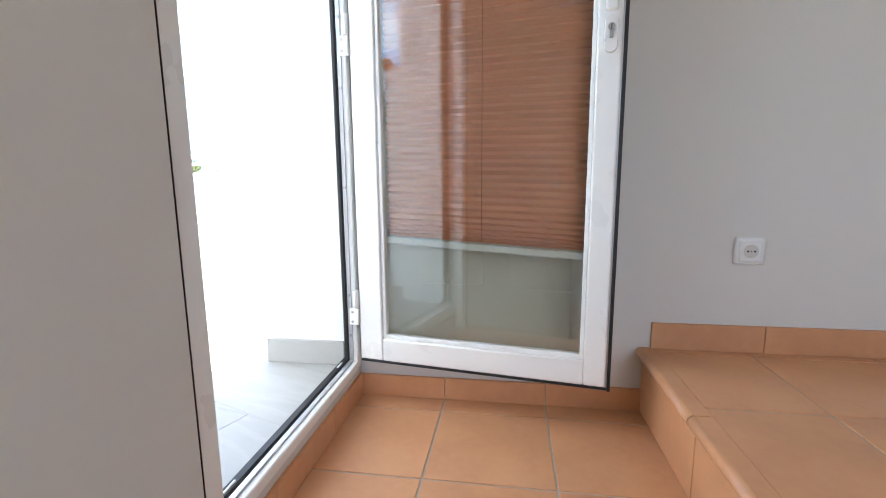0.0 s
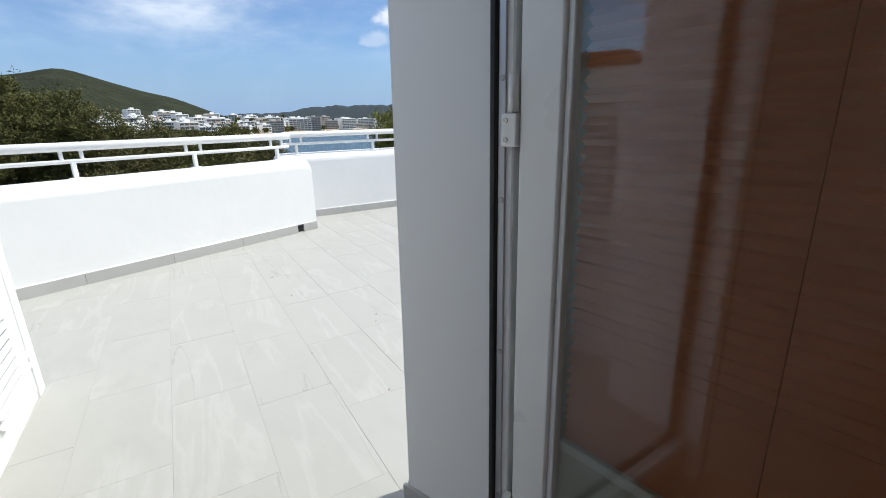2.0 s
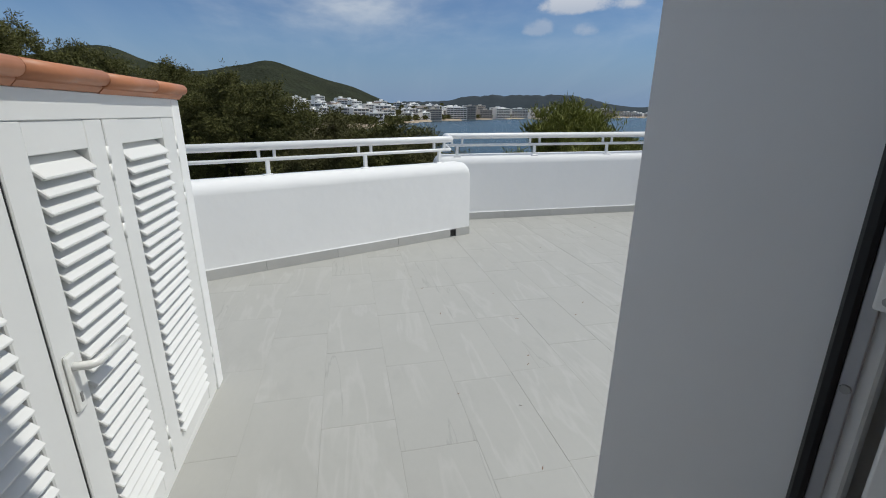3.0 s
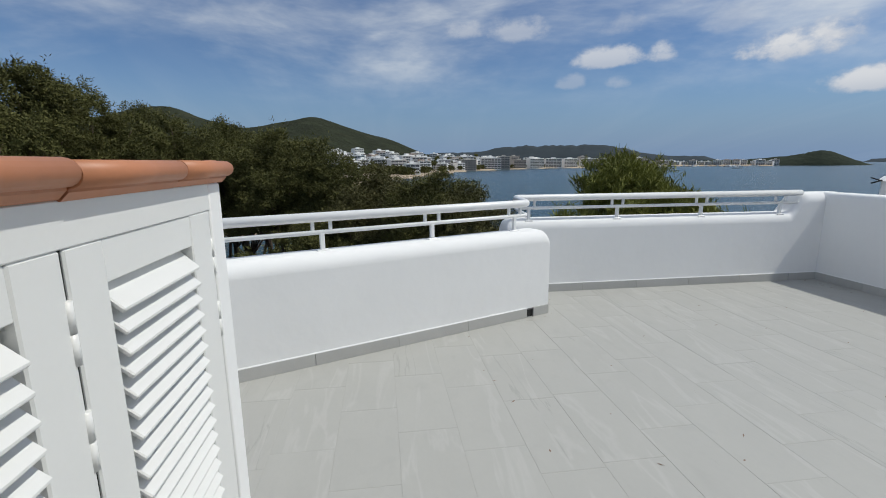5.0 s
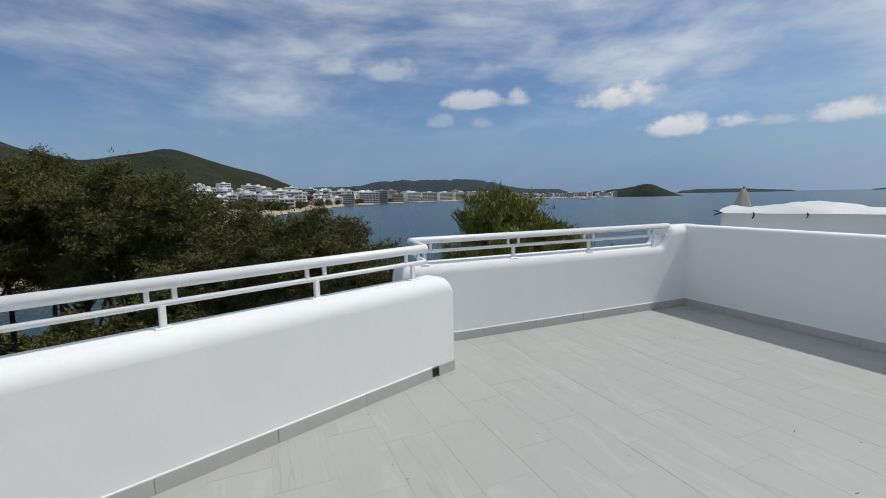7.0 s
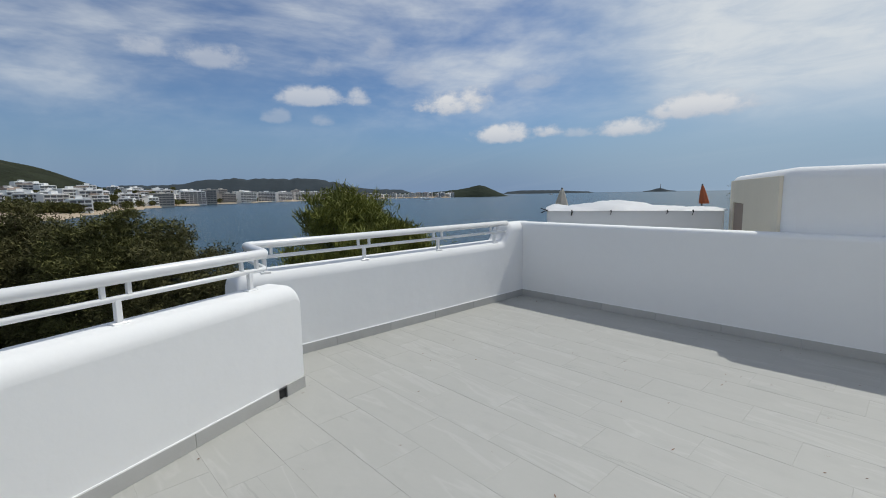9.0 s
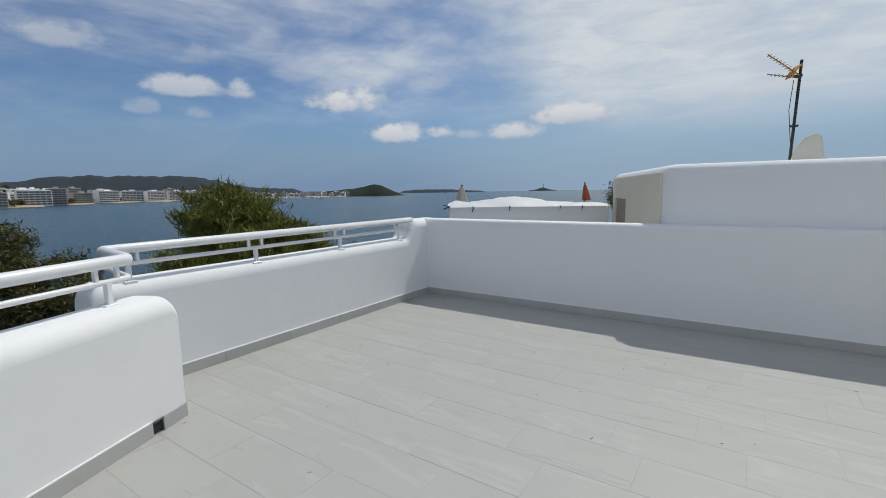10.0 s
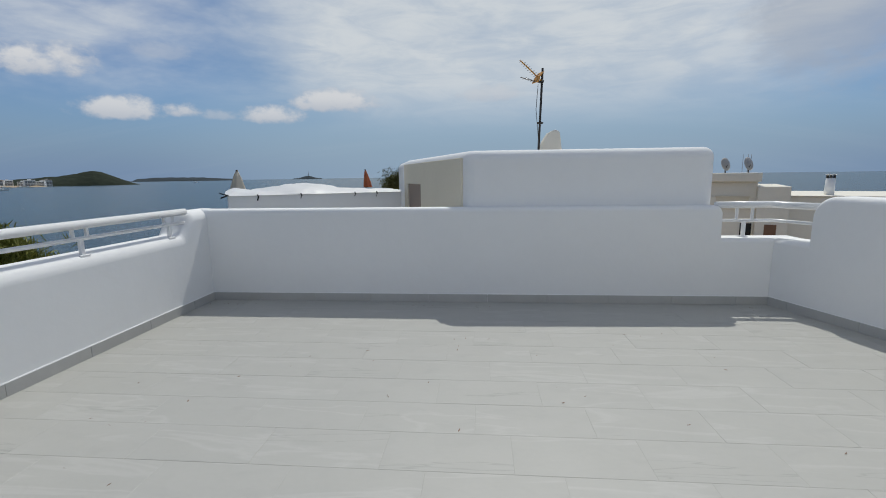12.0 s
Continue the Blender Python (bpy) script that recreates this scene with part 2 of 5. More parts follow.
COPING = material("terracotta_coping", (0.50, 0.20, 0.095), 0.5, 0.2, 6, 40, 0.15, 40, per_piece=0.12,
                  spots=((0.36, 0.13, 0.06), 3.5, 0.5, 0.75, 0.5))
WHITE_PAINT = material("white_gloss_paint", (0.80, 0.80, 0.78), 0.35, 0.03, 4, 80, 0.06, 60)
RAIL_PAINT = material("white_rail_enamel", (0.82, 0.82, 0.81), 0.32, 0.03, 5, 90, 0.05, 80)
FRAME_WHITE = material("white_lacquered_aluminium", (0.85, 0.85, 0.825), 0.3, 0.025, 3, 90)
ALU = material("bare_aluminium", (0.55, 0.55, 0.56), 0.38, 0.06, 8, 120, metal=0.7)
# black for the gaskets, also painted where shade fills the cupboard gaps
RUBBER_AND_SHADE = material("black_rubber_and_gap_shade", (0.012, 0.012, 0.013), 0.55, 0.2, 10, 80)
STEEL = material("zinc_plated_steel", (0.42, 0.41, 0.40), 0.35, 0.1, 20, 90, metal=0.9)
BLIND = material("rust_brown_pleated_fabric", (0.86, 0.435, 0.28), 0.85, 0.16, 14, 220, 0.1, 260, stretch=(0.4, 0.4, 1), spec=0.15)
CORD = material("dark_orange_cord", (0.42, 0.16, 0.065), 0.8, 0.1, 30, 200)
PLASTIC = material("white_plastic", (0.80, 0.80, 0.77), 0.3, 0.02, 5, 60)
# near-black that paints the shade inside openings; the tarpaulin ties share it
DARK = material("opening_shade_and_dark_ties", (0.02, 0.02, 0.02), 0.9, 0.1, 5, 40)
GLASS = glass_material("clear_glass")
TARP = material("white_tarpaulin", (0.74, 0.74, 0.73), 0.42, 0.06, 4, 40, 0.5, 9, bump_dist=0.02)
CANVAS = material("beige_umbrella_canvas", (0.55, 0.50, 0.41), 0.9, 0.1, 5, 90)
RUST_CANVAS = material("rust_red_canvas", (0.42, 0.115, 0.045), 0.85, 0.15, 6, 90)
BARK = material("pine_bark", (0.105, 0.072, 0.052), 0.95, 0.4, 5, 24, 0.8, 16, stretch=(1, 1, 0.35), bump_dist=0.03)
NEEDLES = material("pine_needles", (0.105, 0.104, 0.033), 0.75, 0.5, 0.8, 6, island=0.7, spec=0.2)
NEEDLES_DRY = material("olive_pine_needles", (0.115, 0.108, 0.042), 0.75, 0.5, 0.8, 6, island=0.7, spec=0.2)
NEEDLES_LIGHT = material("bright_pine_needles", (0.19, 0.20, 0.045), 0.7, 0.45, 0.9, 6, island=0.7, spec=0.2)
SCRUB = material("dry_scrub_and_soil", (0.13, 0.105, 0.065), 0.95, 0.4, 0.12, 1.6, 0.3, 2.0,
                 spots=((0.05, 0.062, 0.025), 0.22, 0.42, 0.6, 0.9), bump_dist=0.2)
SAND = material("beach_sand_and_bounce_patch", (0.42, 0.33, 0.23), 0.95, 0.15, 0.05, 1.0)
FOREST = material("wooded_hillside", (0.031, 0.036, 0.021), 0.95, 0.75, 0.02, 0.3, 1.0, 0.09,
                  spots=((0.075, 0.068, 0.042), 0.014, 0.60, 0.74, 0.5), spec=0.05, bump_dist=6.0)
ISLAND = material("dark_wooded_island", (0.034, 0.042, 0.03), 0.95, 0.45, 0.02, 0.12, 0.9, 0.06, spec=0.05, bump_dist=6.0)
# distance haze is mixed into this base colour as a blue-grey tint
HAZED_HILL = material("haze_tinted_ridge", (0.050, 0.062, 0.070), 0.95, 0.3, 0.01, 0.06, 0.5, 0.04, spec=0.05, bump_dist=6.0)
TOWN_WHITE = material("town_white_render", (0.88, 0.87, 0.84), 0.9, 0.06, 0.05, 0.4, per_piece=0.14)
TOWN_BEIGE = material("town_beige_render", (0.50, 0.47, 0.43), 0.9, 0.08, 0.05, 0.4, per_piece=0.2)
TOWN_OCHRE = material("town_ochre_render", (0.55, 0.33, 0.18), 0.9, 0.08, 0.05, 0.4, per_piece=0.3)
TOWN_GREY = material("town_window_band", (0.15, 0.15, 0.155), 0.6, 0.25, 0.3, 2.0)
ROOF_AND_RECESS_TONE = material("roof_and_recess_tone", (0.33, 0.26, 0.21), 0.9, 0.2, 0.1, 1.0)
MAST = material("dark_galvanised_mast", (0.055, 0.05, 0.047), 0.6, 0.2, 10, 60, metal=0.4)
YAGI = material("anodised_antenna_rod", (0.22, 0.20, 0.19), 0.5, 0.1, 10, 60, metal=0.6)
YAGI_ORANGE = material("orange_antenna_plastic", (0.60, 0.27, 0.035), 0.5, 0.1, 10, 60)
DISH = material("grey_dish_enamel", (0.36, 0.35, 0.34), 0.5, 0.08, 6, 40)
BROWN_WOOD = material("brown_shutter_wood", (0.20, 0.11, 0.065), 0.7, 0.2, 6, 40)


def water_material():
    m = bpy.data.materials.new("sea_water")
    m.use_nodes = True
    nt = m.node_tree
    N, L = nt.nodes.new, nt.links.new
    b = nt.nodes["Principled BSDF"]
    b.inputs["Roughness"].default_value = 0.22
    b.inputs["IOR"].default_value = 1.33
    co = N("ShaderNodeTexCoord")
    n1 = N("ShaderNodeTexNoise")
    n1.inputs["Scale"].default_value, n1.inputs["Detail"].default_value = 0.004, 4
    L(co.outputs["Object"], n1.inputs["Vector"])
    mx = N("ShaderNodeMix")
    mx.data_type = "RGBA"
    mx.inputs["A"].default_value, mx.inputs["B"].default_value = (0.009, 0.032, 0.050, 1), (0.019, 0.060, 0.076, 1)
    L(n1.outputs[0], mx.inputs["Factor"])
    L(mx.outputs["Result"], b.inputs["Base Color"])
    n2 = N("ShaderNodeTexNoise")
    n2.inputs["Scale"].default_value, n2.inputs["Detail"].default_value = 0.5, 6
    L(co.outputs["Object"], n2.inputs["Vector"])
    bp = N("ShaderNodeBump")
    bp.inputs["Strength"].default_value, bp.inputs["Distance"].default_value = 0.9, 0.5
    L(n2.outputs[0], bp.inputs["Height"])
    L(bp.outputs[0], b.inputs["Normal"])
    return m


WATER = water_material()

# ---- mesh helpers ----
HOUSE = pose(0, 0, 0, 0, 0, 21)          # the house stands turned by 21 degrees to the terrace walls
EDGE_DIR = Vector((0.376, -0.9266, 0))   # inner face of the turned parapet
EDGE_P = Vector((0.629, -3.362, 0))


def thing(name, at=(0, 0, 0), label="", category="", group="", kind=""):
    ob = new(name)
    ob.empty_display_size = 0.1
    ob.matrix_basis = Matrix.Translation(at)
    return tagged(ob, label, category, group, kind)


def part(name, bm, mat, parent=None, label="", smooth=None, category="", group="", kind=""):
    me = bpy.data.meshes.new(name)
    if smooth is not None:
        for f in bm.faces:
            f.smooth = smooth
    bm.to_mesh(me)
    bm.free()
    me.materials.append(mat)
    ob = new(name, me)
    if parent is not None:
        ob.parent = parent
        inv = parent.matrix_basis.copy()
        if parent.parent is not None:
            inv = parent.parent.matrix_basis @ parent.matrix_parent_inverse @ inv
        ob.matrix_parent_inverse = inv.inverted()
    return tagged(ob, label, category, group, kind)


def share(name, me, parent, m):
    """Another object on a mesh that is already there."""
    ob = new(name, me)
    ob.parent = parent
    ob.matrix_parent_inverse = parent.matrix_basis.inverted()
    ob.matrix_basis = m
    return ob


def block(x0, x1, y0, y1, z0, z1, r=0.0, seg=2, m=None, bm=None):
    """A box, its edges rounded by r."""
    own = bmesh.new()
    bmesh.ops.create_cube(own, size=1)
    for v in own.verts:
        v.co = ((x0 + x1) / 2 + v.co.x * (x1 - x0), (y0 + y1) / 2 + v.co.y * (y1 - y0), (z0 + z1) / 2 + v.co.z * (z1 - z0))
    if r:
        done = bmesh.ops.bevel(own, geom=own.edges[:], offset=r, segments=seg, profile=0.5, affect="EDGES")
        for f in done["faces"]:
            f.smooth = seg > 1
    if m is not None:
        own.transform(m)
    if bm is None:
        return own
    me = bpy.data.meshes.new("tmp")
    own.to_mesh(me)
    own.free()
    bm.from_mesh(me)
    bpy.data.meshes.remove(me)
    return bm


def soft_wall(x0, x1, y0, y1, z0, z1, top=0.1, side=0.03, m=None):
    """A plastered wall with a rounded top."""
    bm = bmesh.new()
    bmesh.ops.create_cube(bm, size=1)
    for v in bm.verts:
        v.co = ((x0 + x1) / 2 + v.co.x * (x1 - x0), (y0 + y1) / 2 + v.co.y * (y1 - y0), (z0 + z1) / 2 + v.co.z * (z1 - z0))
    up = [e for e in bm.edges if abs(e.verts[0].co.z - e.verts[1].co.z) > 1e-4]
    if side:
        for f in bmesh.ops.bevel(bm, geom=up, offset=side, segments=4, profile=0.5, affect="EDGES")["faces"]:
            f.smooth = True
    tops = [e for e in bm.edges if all(abs(v.co.z - z1) < 1e-5 for v in e.verts)]
    for f in bmesh.ops.bevel(bm, geom=tops, offset=top, segments=7, profile=0.5, affect="EDGES", clamp_overlap=True)["faces"]:
        f.smooth = True
    if m is not None:
        bm.transform(m)
    return bm


def tube(points, r, n=10, bm=None, r_end=None):
    """A round bar along points; r may taper to r_end."""
    bm = bm or bmesh.new()
    pts = [Vector(p) for p in points]
    rings = []
    up = Vector((0, 0, 1))
    for i, p in enumerate(pts):
        d = (pts[min(i + 1, len(pts) - 1)] - pts[max(i - 1, 0)]).normalized()
        side = d.cross(up if abs(d.z) < 0.95 else Vector((1, 0, 0))).normalized()
        top = side.cross(d)
        rr = r if r_end is None else r + (r_end - r) * i / (len(pts) - 1)
        rings.append([bm.verts.new(p + side * rr * math.cos(a) + top * rr * math.sin(a)) for a in (2 * math.pi * k / n for k in range(n))])
    for a, b in zip(rings, rings[1:]):
        for k in range(n):
            bm.faces.new((a[k], a[(k + 1) % n], b[(k + 1) % n], b[k])).smooth = True
    bm.faces.new(rings[0][::-1]), bm.faces.new(rings[-1])
    return bm


def arc_corner(a, b, c, r, n=6):
    """The points of a bend at b between a and c."""
    a, b, c = Vector(a), Vector(b), Vector(c)
    p, q = b + (a - b).normalized() * r, b + (c - b).normalized() * r
    return [p.lerp(b, k / n).lerp(b.lerp(q, k / n), k / n) for k in range(n + 1)]


def frame_at(origin, direction):
    """A pose with x along a level direction."""
    d = Vector(direction).normalized()
    m = Matrix.Identity(4)
    m.col[0][:3], m.col[1][:3], m.col[2][:3] = d, Vector((0, 0, 1)).cross(d), (0, 0, 1)
    m.translation = origin
    return m


def world_of(ob):
    m = ob.matrix_basis.copy()
    if ob.parent is not None:
        m = world_of(ob.parent) @ ob.matrix_parent_inverse @ m
    return m


def piece(name, me, parent, m):
    """A small piece on shared mesh data, under its parent, at the world pose m."""
    ob = new(name, me)
    ob.parent = parent
    ob.matrix_parent_inverse = world_of(parent).inverted()
    ob.matrix_basis = m
    return ob


def mesh_of(bm, name, mat):
    me = bpy.data.meshes.new(name)
    bm.to_mesh(me)
    bm.free()
    me.materials.append(mat)
    return me


def join(*parts):
    """One bmesh out of several."""
    bm = bmesh.new()
    for p in parts:
        me = bpy.data.meshes.new("tmp")
        p.to_mesh(me)
        p.free()
        bm.from_mesh(me)
        bpy.data.meshes.remove(me)
    return bm


def polygon_block(points, z0, z1, top=0.05, side=0.03):
    """An upright block over a plan, its top edge rounded."""
    bm = bmesh.new()
    low = [bm.verts.new((x, y, z0)) for x, y in points]
    up = [bm.verts.new((x, y, z1)) for x, y in points]
    bm.faces.new(low[::-1]), bm.faces.new(up)
    n = len(points)
    for i in range(n):
        bm.faces.new((low[i], low[(i + 1) % n], up[(i + 1) % n], up[i]))
    bmesh.ops.recalc_face_normals(bm, faces=bm.faces)
    if side:
        up_e = [e for e in bm.edges if abs(e.verts[0].co.z - e.verts[1].co.z) > 1e-4]
        for f in bmesh.ops.bevel(bm, geom=up_e, offset=side, segments=3, profile=0.5, affect="EDGES")["faces"]:
            f.smooth = True
    if top:
        tops = [e for e in bm.edges if all(abs(v.co.z - z1) < 1e-5 for v in e.verts)]
        for f in bmesh.ops.bevel(bm, geom=tops, offset=top, segments=5, profile=0.5, affect="EDGES")["faces"]:
            f.smooth = True
    return bm



# ---- terrace walls ----
EDGE = frame_at(EDGE_P, EDGE_DIR)
RIGHT = frame_at((5.617, 0, 0), (0.297, -0.955, 0))


def setting(name, bm, mat, label, **k):
    return part(name, bm, mat, None, label, kind="structure", **k)


def loft_wall(name, label, m, length, top, t0, t1, r=0.1, extra=()):
    """A plastered wall along x of m, thick from t0 to t1 in y; top(x) gives its height, r rounds its upper edges."""
    xs = sorted(set([round(length * k / 40, 4) for k in range(41)] + [round(x, 4) for x in extra]))
    bm = bmesh.new()
    rows = []
    for x in xs:
        z = top(x)
        sec = [(t0, -0.4)] + [(t0 + r - r * math.cos(a), z - r + r * math.sin(a)) for a in (math.pi / 2 * k / 7 for k in range(8))]
        sec += [(t1 - r + r * math.cos(a), z - r + r * math.sin(a)) for a in (math.pi / 2 * (1 - k / 7) for k in range(8))] + [(t1, -0.4)]
        rows.append([bm.verts.new(m @ Vector((x, y, zz))) for y, zz in sec])
    for p, q in zip(rows, rows[1:]):
        for k in range(len(p) - 1):
            bm.faces.new((p[k], p[k + 1], q[k + 1], q[k])).smooth = 0 < k < len(p) - 2
        bm.faces.new((p[-1], p[0], q[0], q[-1]))
    bm.faces.new(rows[0]), bm.faces.new(rows[-1][::-1])
    bmesh.ops.recalc_face_normals(bm, faces=bm.faces)
    return setting(name, bm, PLASTER, label)


def eased_end(x, r):
    """How far a rounded end lies under the full height at x from it."""
    return r - math.sqrt(max(0.0, r * r - (r - x) ** 2)) if x < r else 0.0


def near_end(r, n=9):
    return [r * (1 - math.cos(math.pi / 2 * k / n)) for k in range(n + 1)]


def front_top(x):
    y = x - 3.57
    return 0.752 + 0.211 * ramp(y, -0.40, -0.20) - eased_end(x, 0.08)


def ramp(x, a, b):
    t = min(1.0, max(0.0, (x - a) / (b - a)))
    return t * t * (3 - 2 * t)


FRONT = frame_at((0, -3.57, 0), (0, 1, 0))
wall_front = loft_wall("wall_front", "white plastered front parapet with a rounded top", FRONT, 3.775, front_top, 0.0, 0.30, 0.10,
                       near_end(0.08) + [3.17 + 0.02 * k for k in range(12)])
wall_far = loft_wall("wall_far", "white plastered far parapet wall in shade", frame_at((-0.1, 0, 0), (1, 0, 0)), 5.235,
                     lambda x: 0.962 - eased_end(5.235 - x, 0.06) - 0.20 * (x > 5.234), 0.0, 0.205, 0.045, [5.235 - a for a in near_end(0.06)])
wall_low = loft_wall("wall_low", "low white parapet with a railing", frame_at((5.1, 0.003, 0), (1, 0, 0)), 0.76, lambda x: 0.65, 0.0, 0.25, 0.045)
wall_right = loft_wall("wall_right", "white plastered side parapet with a rounded end", RIGHT, 3.28,
                       lambda x: 0.652 if x < 0.335 else 1.06 - eased_end(x - 0.335, 0.15), 0.0, 0.26, 0.05, [0.3349] + [0.335 + a for a in near_end(0.15)])
wall_edge = loft_wall("wall_edge", "white plastered parapet turned to the house, rounded top", EDGE, 4.6, lambda x: 0.735 - eased_end(x, 0.055), -0.32, 0.0, 0.095, near_end(0.055))

# ---- house ----
U_OUT, U_IN, V_SIDE, V_REV, V_LEFT = 2.622, 2.932, -5.43, -5.447, -6.30
Z_LAND, Z_UP, DOOR_H = -0.115, 0.103, 2.08
setting("wall_house_side", block(U_OUT, 6.3, V_SIDE, V_SIDE + 0.10, -2.6, 3.0, 0.01, 2, HOUSE), PLASTER_IN, "smooth off-white painted stairwell wall")
setting("wall_house_outer", block(U_OUT - 0.012, 6.3, V_SIDE + 0.10, V_SIDE + 0.13, -0.5, 3.0, 0, 1, HOUSE), PLASTER, "white rendered outside of the house")
setting("wall_door", join(block(U_OUT, U_IN, -9.2, V_LEFT, -2.6, 3.0), block(U_OUT, U_IN, V_LEFT, V_SIDE, DOOR_H, 3.0),
                          block(U_OUT + 0.03, U_IN, V_LEFT, V_SIDE, -2.6, -0.004), block(U_OUT, U_IN, V_REV, V_SIDE, -0.004, DOOR_H)), PLASTER_IN,
        "off-white painted wall round the terrace door").data.transform(HOUSE)
setting("wall_door_outer", join(block(U_OUT - 0.012, U_OUT - 0.002, -9.2, V_LEFT, -0.5, 3.0), block(U_OUT - 0.012, U_OUT - 0.002, V_LEFT, V_SIDE + 0.12, DOOR_H, 3.0),
                                block(U_OUT - 0.012, U_OUT - 0.002, V_REV, V_SIDE + 0.12, -0.5, DOOR_H)), PLASTER, "white rendered house front").data.transform(HOUSE)
setting("wall_reveal", block(U_OUT - 0.012, 2.8985, V_REV - 0.006, V_REV - 0.001, -0.002, DOOR_H, 0, 1, HOUSE), PLASTER, "white plastered door reveal")
setting("wall_reveal_left", block(U_OUT - 0.012, 2.888, V_LEFT + 0.001, V_LEFT + 0.012, -0.002, DOOR_H, 0, 1, HOUSE), PLASTER, "white plastered door reveal")
setting("wall_lining", block(U_IN - 0.002, 2.984, -9.2, V_LEFT - 0.0147, -2.6, 2.55, 0, 1, HOUSE), PLASTER_IN, "off-white painted wall beside the door")
# window opening added out of view for the daylight lamp
WIN = (3.95, 5.95, 0.55, 2.15)
setting("wall_stair_end", join(block(U_IN, WIN[0], -9.4, -9.2, -2.6, 3.0), block(WIN[1], 6.3, -9.4, -9.2, -2.6, 3.0),
                               block(WIN[0], WIN[1], -9.4, -9.2, -2.6, WIN[2]), block(WIN[0], WIN[1], -9.4, -9.2, WIN[3], 3.0)), PLASTER_IN,
        "off-white stairwell wall with a window opening").data.transform(HOUSE)
setting("wall_stair_far", block(6.1, 6.3, -9.2, V_SIDE, -2.6, 3.0, 0, 1, HOUSE), PLASTER_IN, "plain off-white wall")
setting("ceiling", block(U_OUT, 6.3, -9.4, V_SIDE + 0.10, 2.5, 2.6, 0, 1, HOUSE), PLASTER_IN, "plain white ceiling")
setting("roof", block(U_OUT - 0.03, 6.35, -9.45, V_SIDE + 0.15, 3.0, 3.12, 0.02, 2, HOUSE), PLASTER, "flat white roof edge")


# the plastered corner by the door is sheared with height to fit the camera's view
for ob_name in ("wall_house_side", "wall_house_outer", "wall_door", "wall_door_outer", "wall_reveal", "wall_reveal_left"):
    for v in bpy.data.objects[ob_name].data.vertices:
        q = HOUSE.inverted() @ v.co
        if q.x < U_OUT + 0.02:
            v.co = HOUSE @ (q + Vector((0.013 * min(q.z, 2.2) + 0.001, 0, 0)))

# door frame in the opening
def door_frame():
    root = thing("door_frame", HOUSE @ Vector((2.92, -5.85, 0)), "white lacquered aluminium door frame with black gaskets", "door frame", kind="structure")
    a, b = V_LEFT, V_REV
    part("jamb", block(2.905, 2.942, b - 0.034, b, 0.0, DOOR_H, 0.003, 1, HOUSE), FRAME_WHITE, root)
    part("jamb", block(2.905, 2.981, a - 0.011, a + 0.036, 0.0, DOOR_H, 0.003, 1, HOUSE), FRAME_WHITE, root)
    part("casing", block(2.934, 2.980, a - 0.011, a + 0.035, Z_LAND, -0.001, 0.003, 1, HOUSE), FRAME_WHITE, root)
    part("joint", block(2.934, 2.9852, a - 0.0138, a - 0.0122, Z_LAND, DOOR_H, 0, 1, HOUSE), RUBBER_AND_SHADE, root, "dark joint beside the casing")
    part("head", block(2.905, 2.942, a + 0.046, b - 0.034, DOOR_H - 0.046, DOOR_H, 0.003, 1, HOUSE), FRAME_WHITE, root)
    part("threshold", block(2.905, 2.944, a + 0.046, b - 0.034, -0.004, 0.026, 0.003, 1, HOUSE), FRAME_WHITE, root)
    part("aluminium_track", block(2.914, 2.928, a + 0.048, b - 0.036, 0.024, 0.032, 0.001, 1, HOUSE), ALU, root, "bare aluminium track")
    part("aluminium_track", block(2.914, 2.928, b - 0.039, b - 0.033, 0.03, DOOR_H - 0.05, 0.001, 1, HOUSE), ALU, root, "bare aluminium track")
    part("gasket", block(2.886, 2.910, a + 0.03, b - 0.02, 0.006, 0.034, 0.004, 1, HOUSE), RUBBER_AND_SHADE, root, "black rubber gasket")
    part("gasket", block(2.8988, 2.9138, b - 0.046, b - 0.008, 0.006, DOOR_H - 0.04, 0.004, 1, HOUSE), RUBBER_AND_SHADE, root, "black rubber gasket")
    # left gasket widened to fit the view; its black paints the jamb's shade
    part("gasket", block(2.886, 2.904, a - 0.01, a + 0.074, 0.006, DOOR_H - 0.04, 0.004, 1, HOUSE), RUBBER_AND_SHADE, root, "black rubber gasket")
    for v in (-6.16, -5.56):
        part("drain_slot", block(2.896, 2.902, v, v + 0.04, 0.0325, 0.0362, 0.001, 1, HOUSE), PLASTIC, root, "small white drain slot")
    for z in (0.12, 0.26, 0.62, 0.93, 1.14, 1.5):
        bm = bmesh.new()
        bmesh.ops.create_cone(bm, cap_ends=True, segments=10, radius1=0.006, radius2=0.005, depth=0.004, matrix=HOUSE @ pose(2.921, b - 0.0395, z, 90, 0, 0))
        part("screw", bm, STEEL, root)


door_frame()

# the open leaf: x along the leaf from the hinge, y towards the room behind, z up
HINGE = Vector((2.936, -5.482, 0))
LEAF = HOUSE @ pose(HINGE.x, HINGE.y, 0, 0, 0, -9.0)


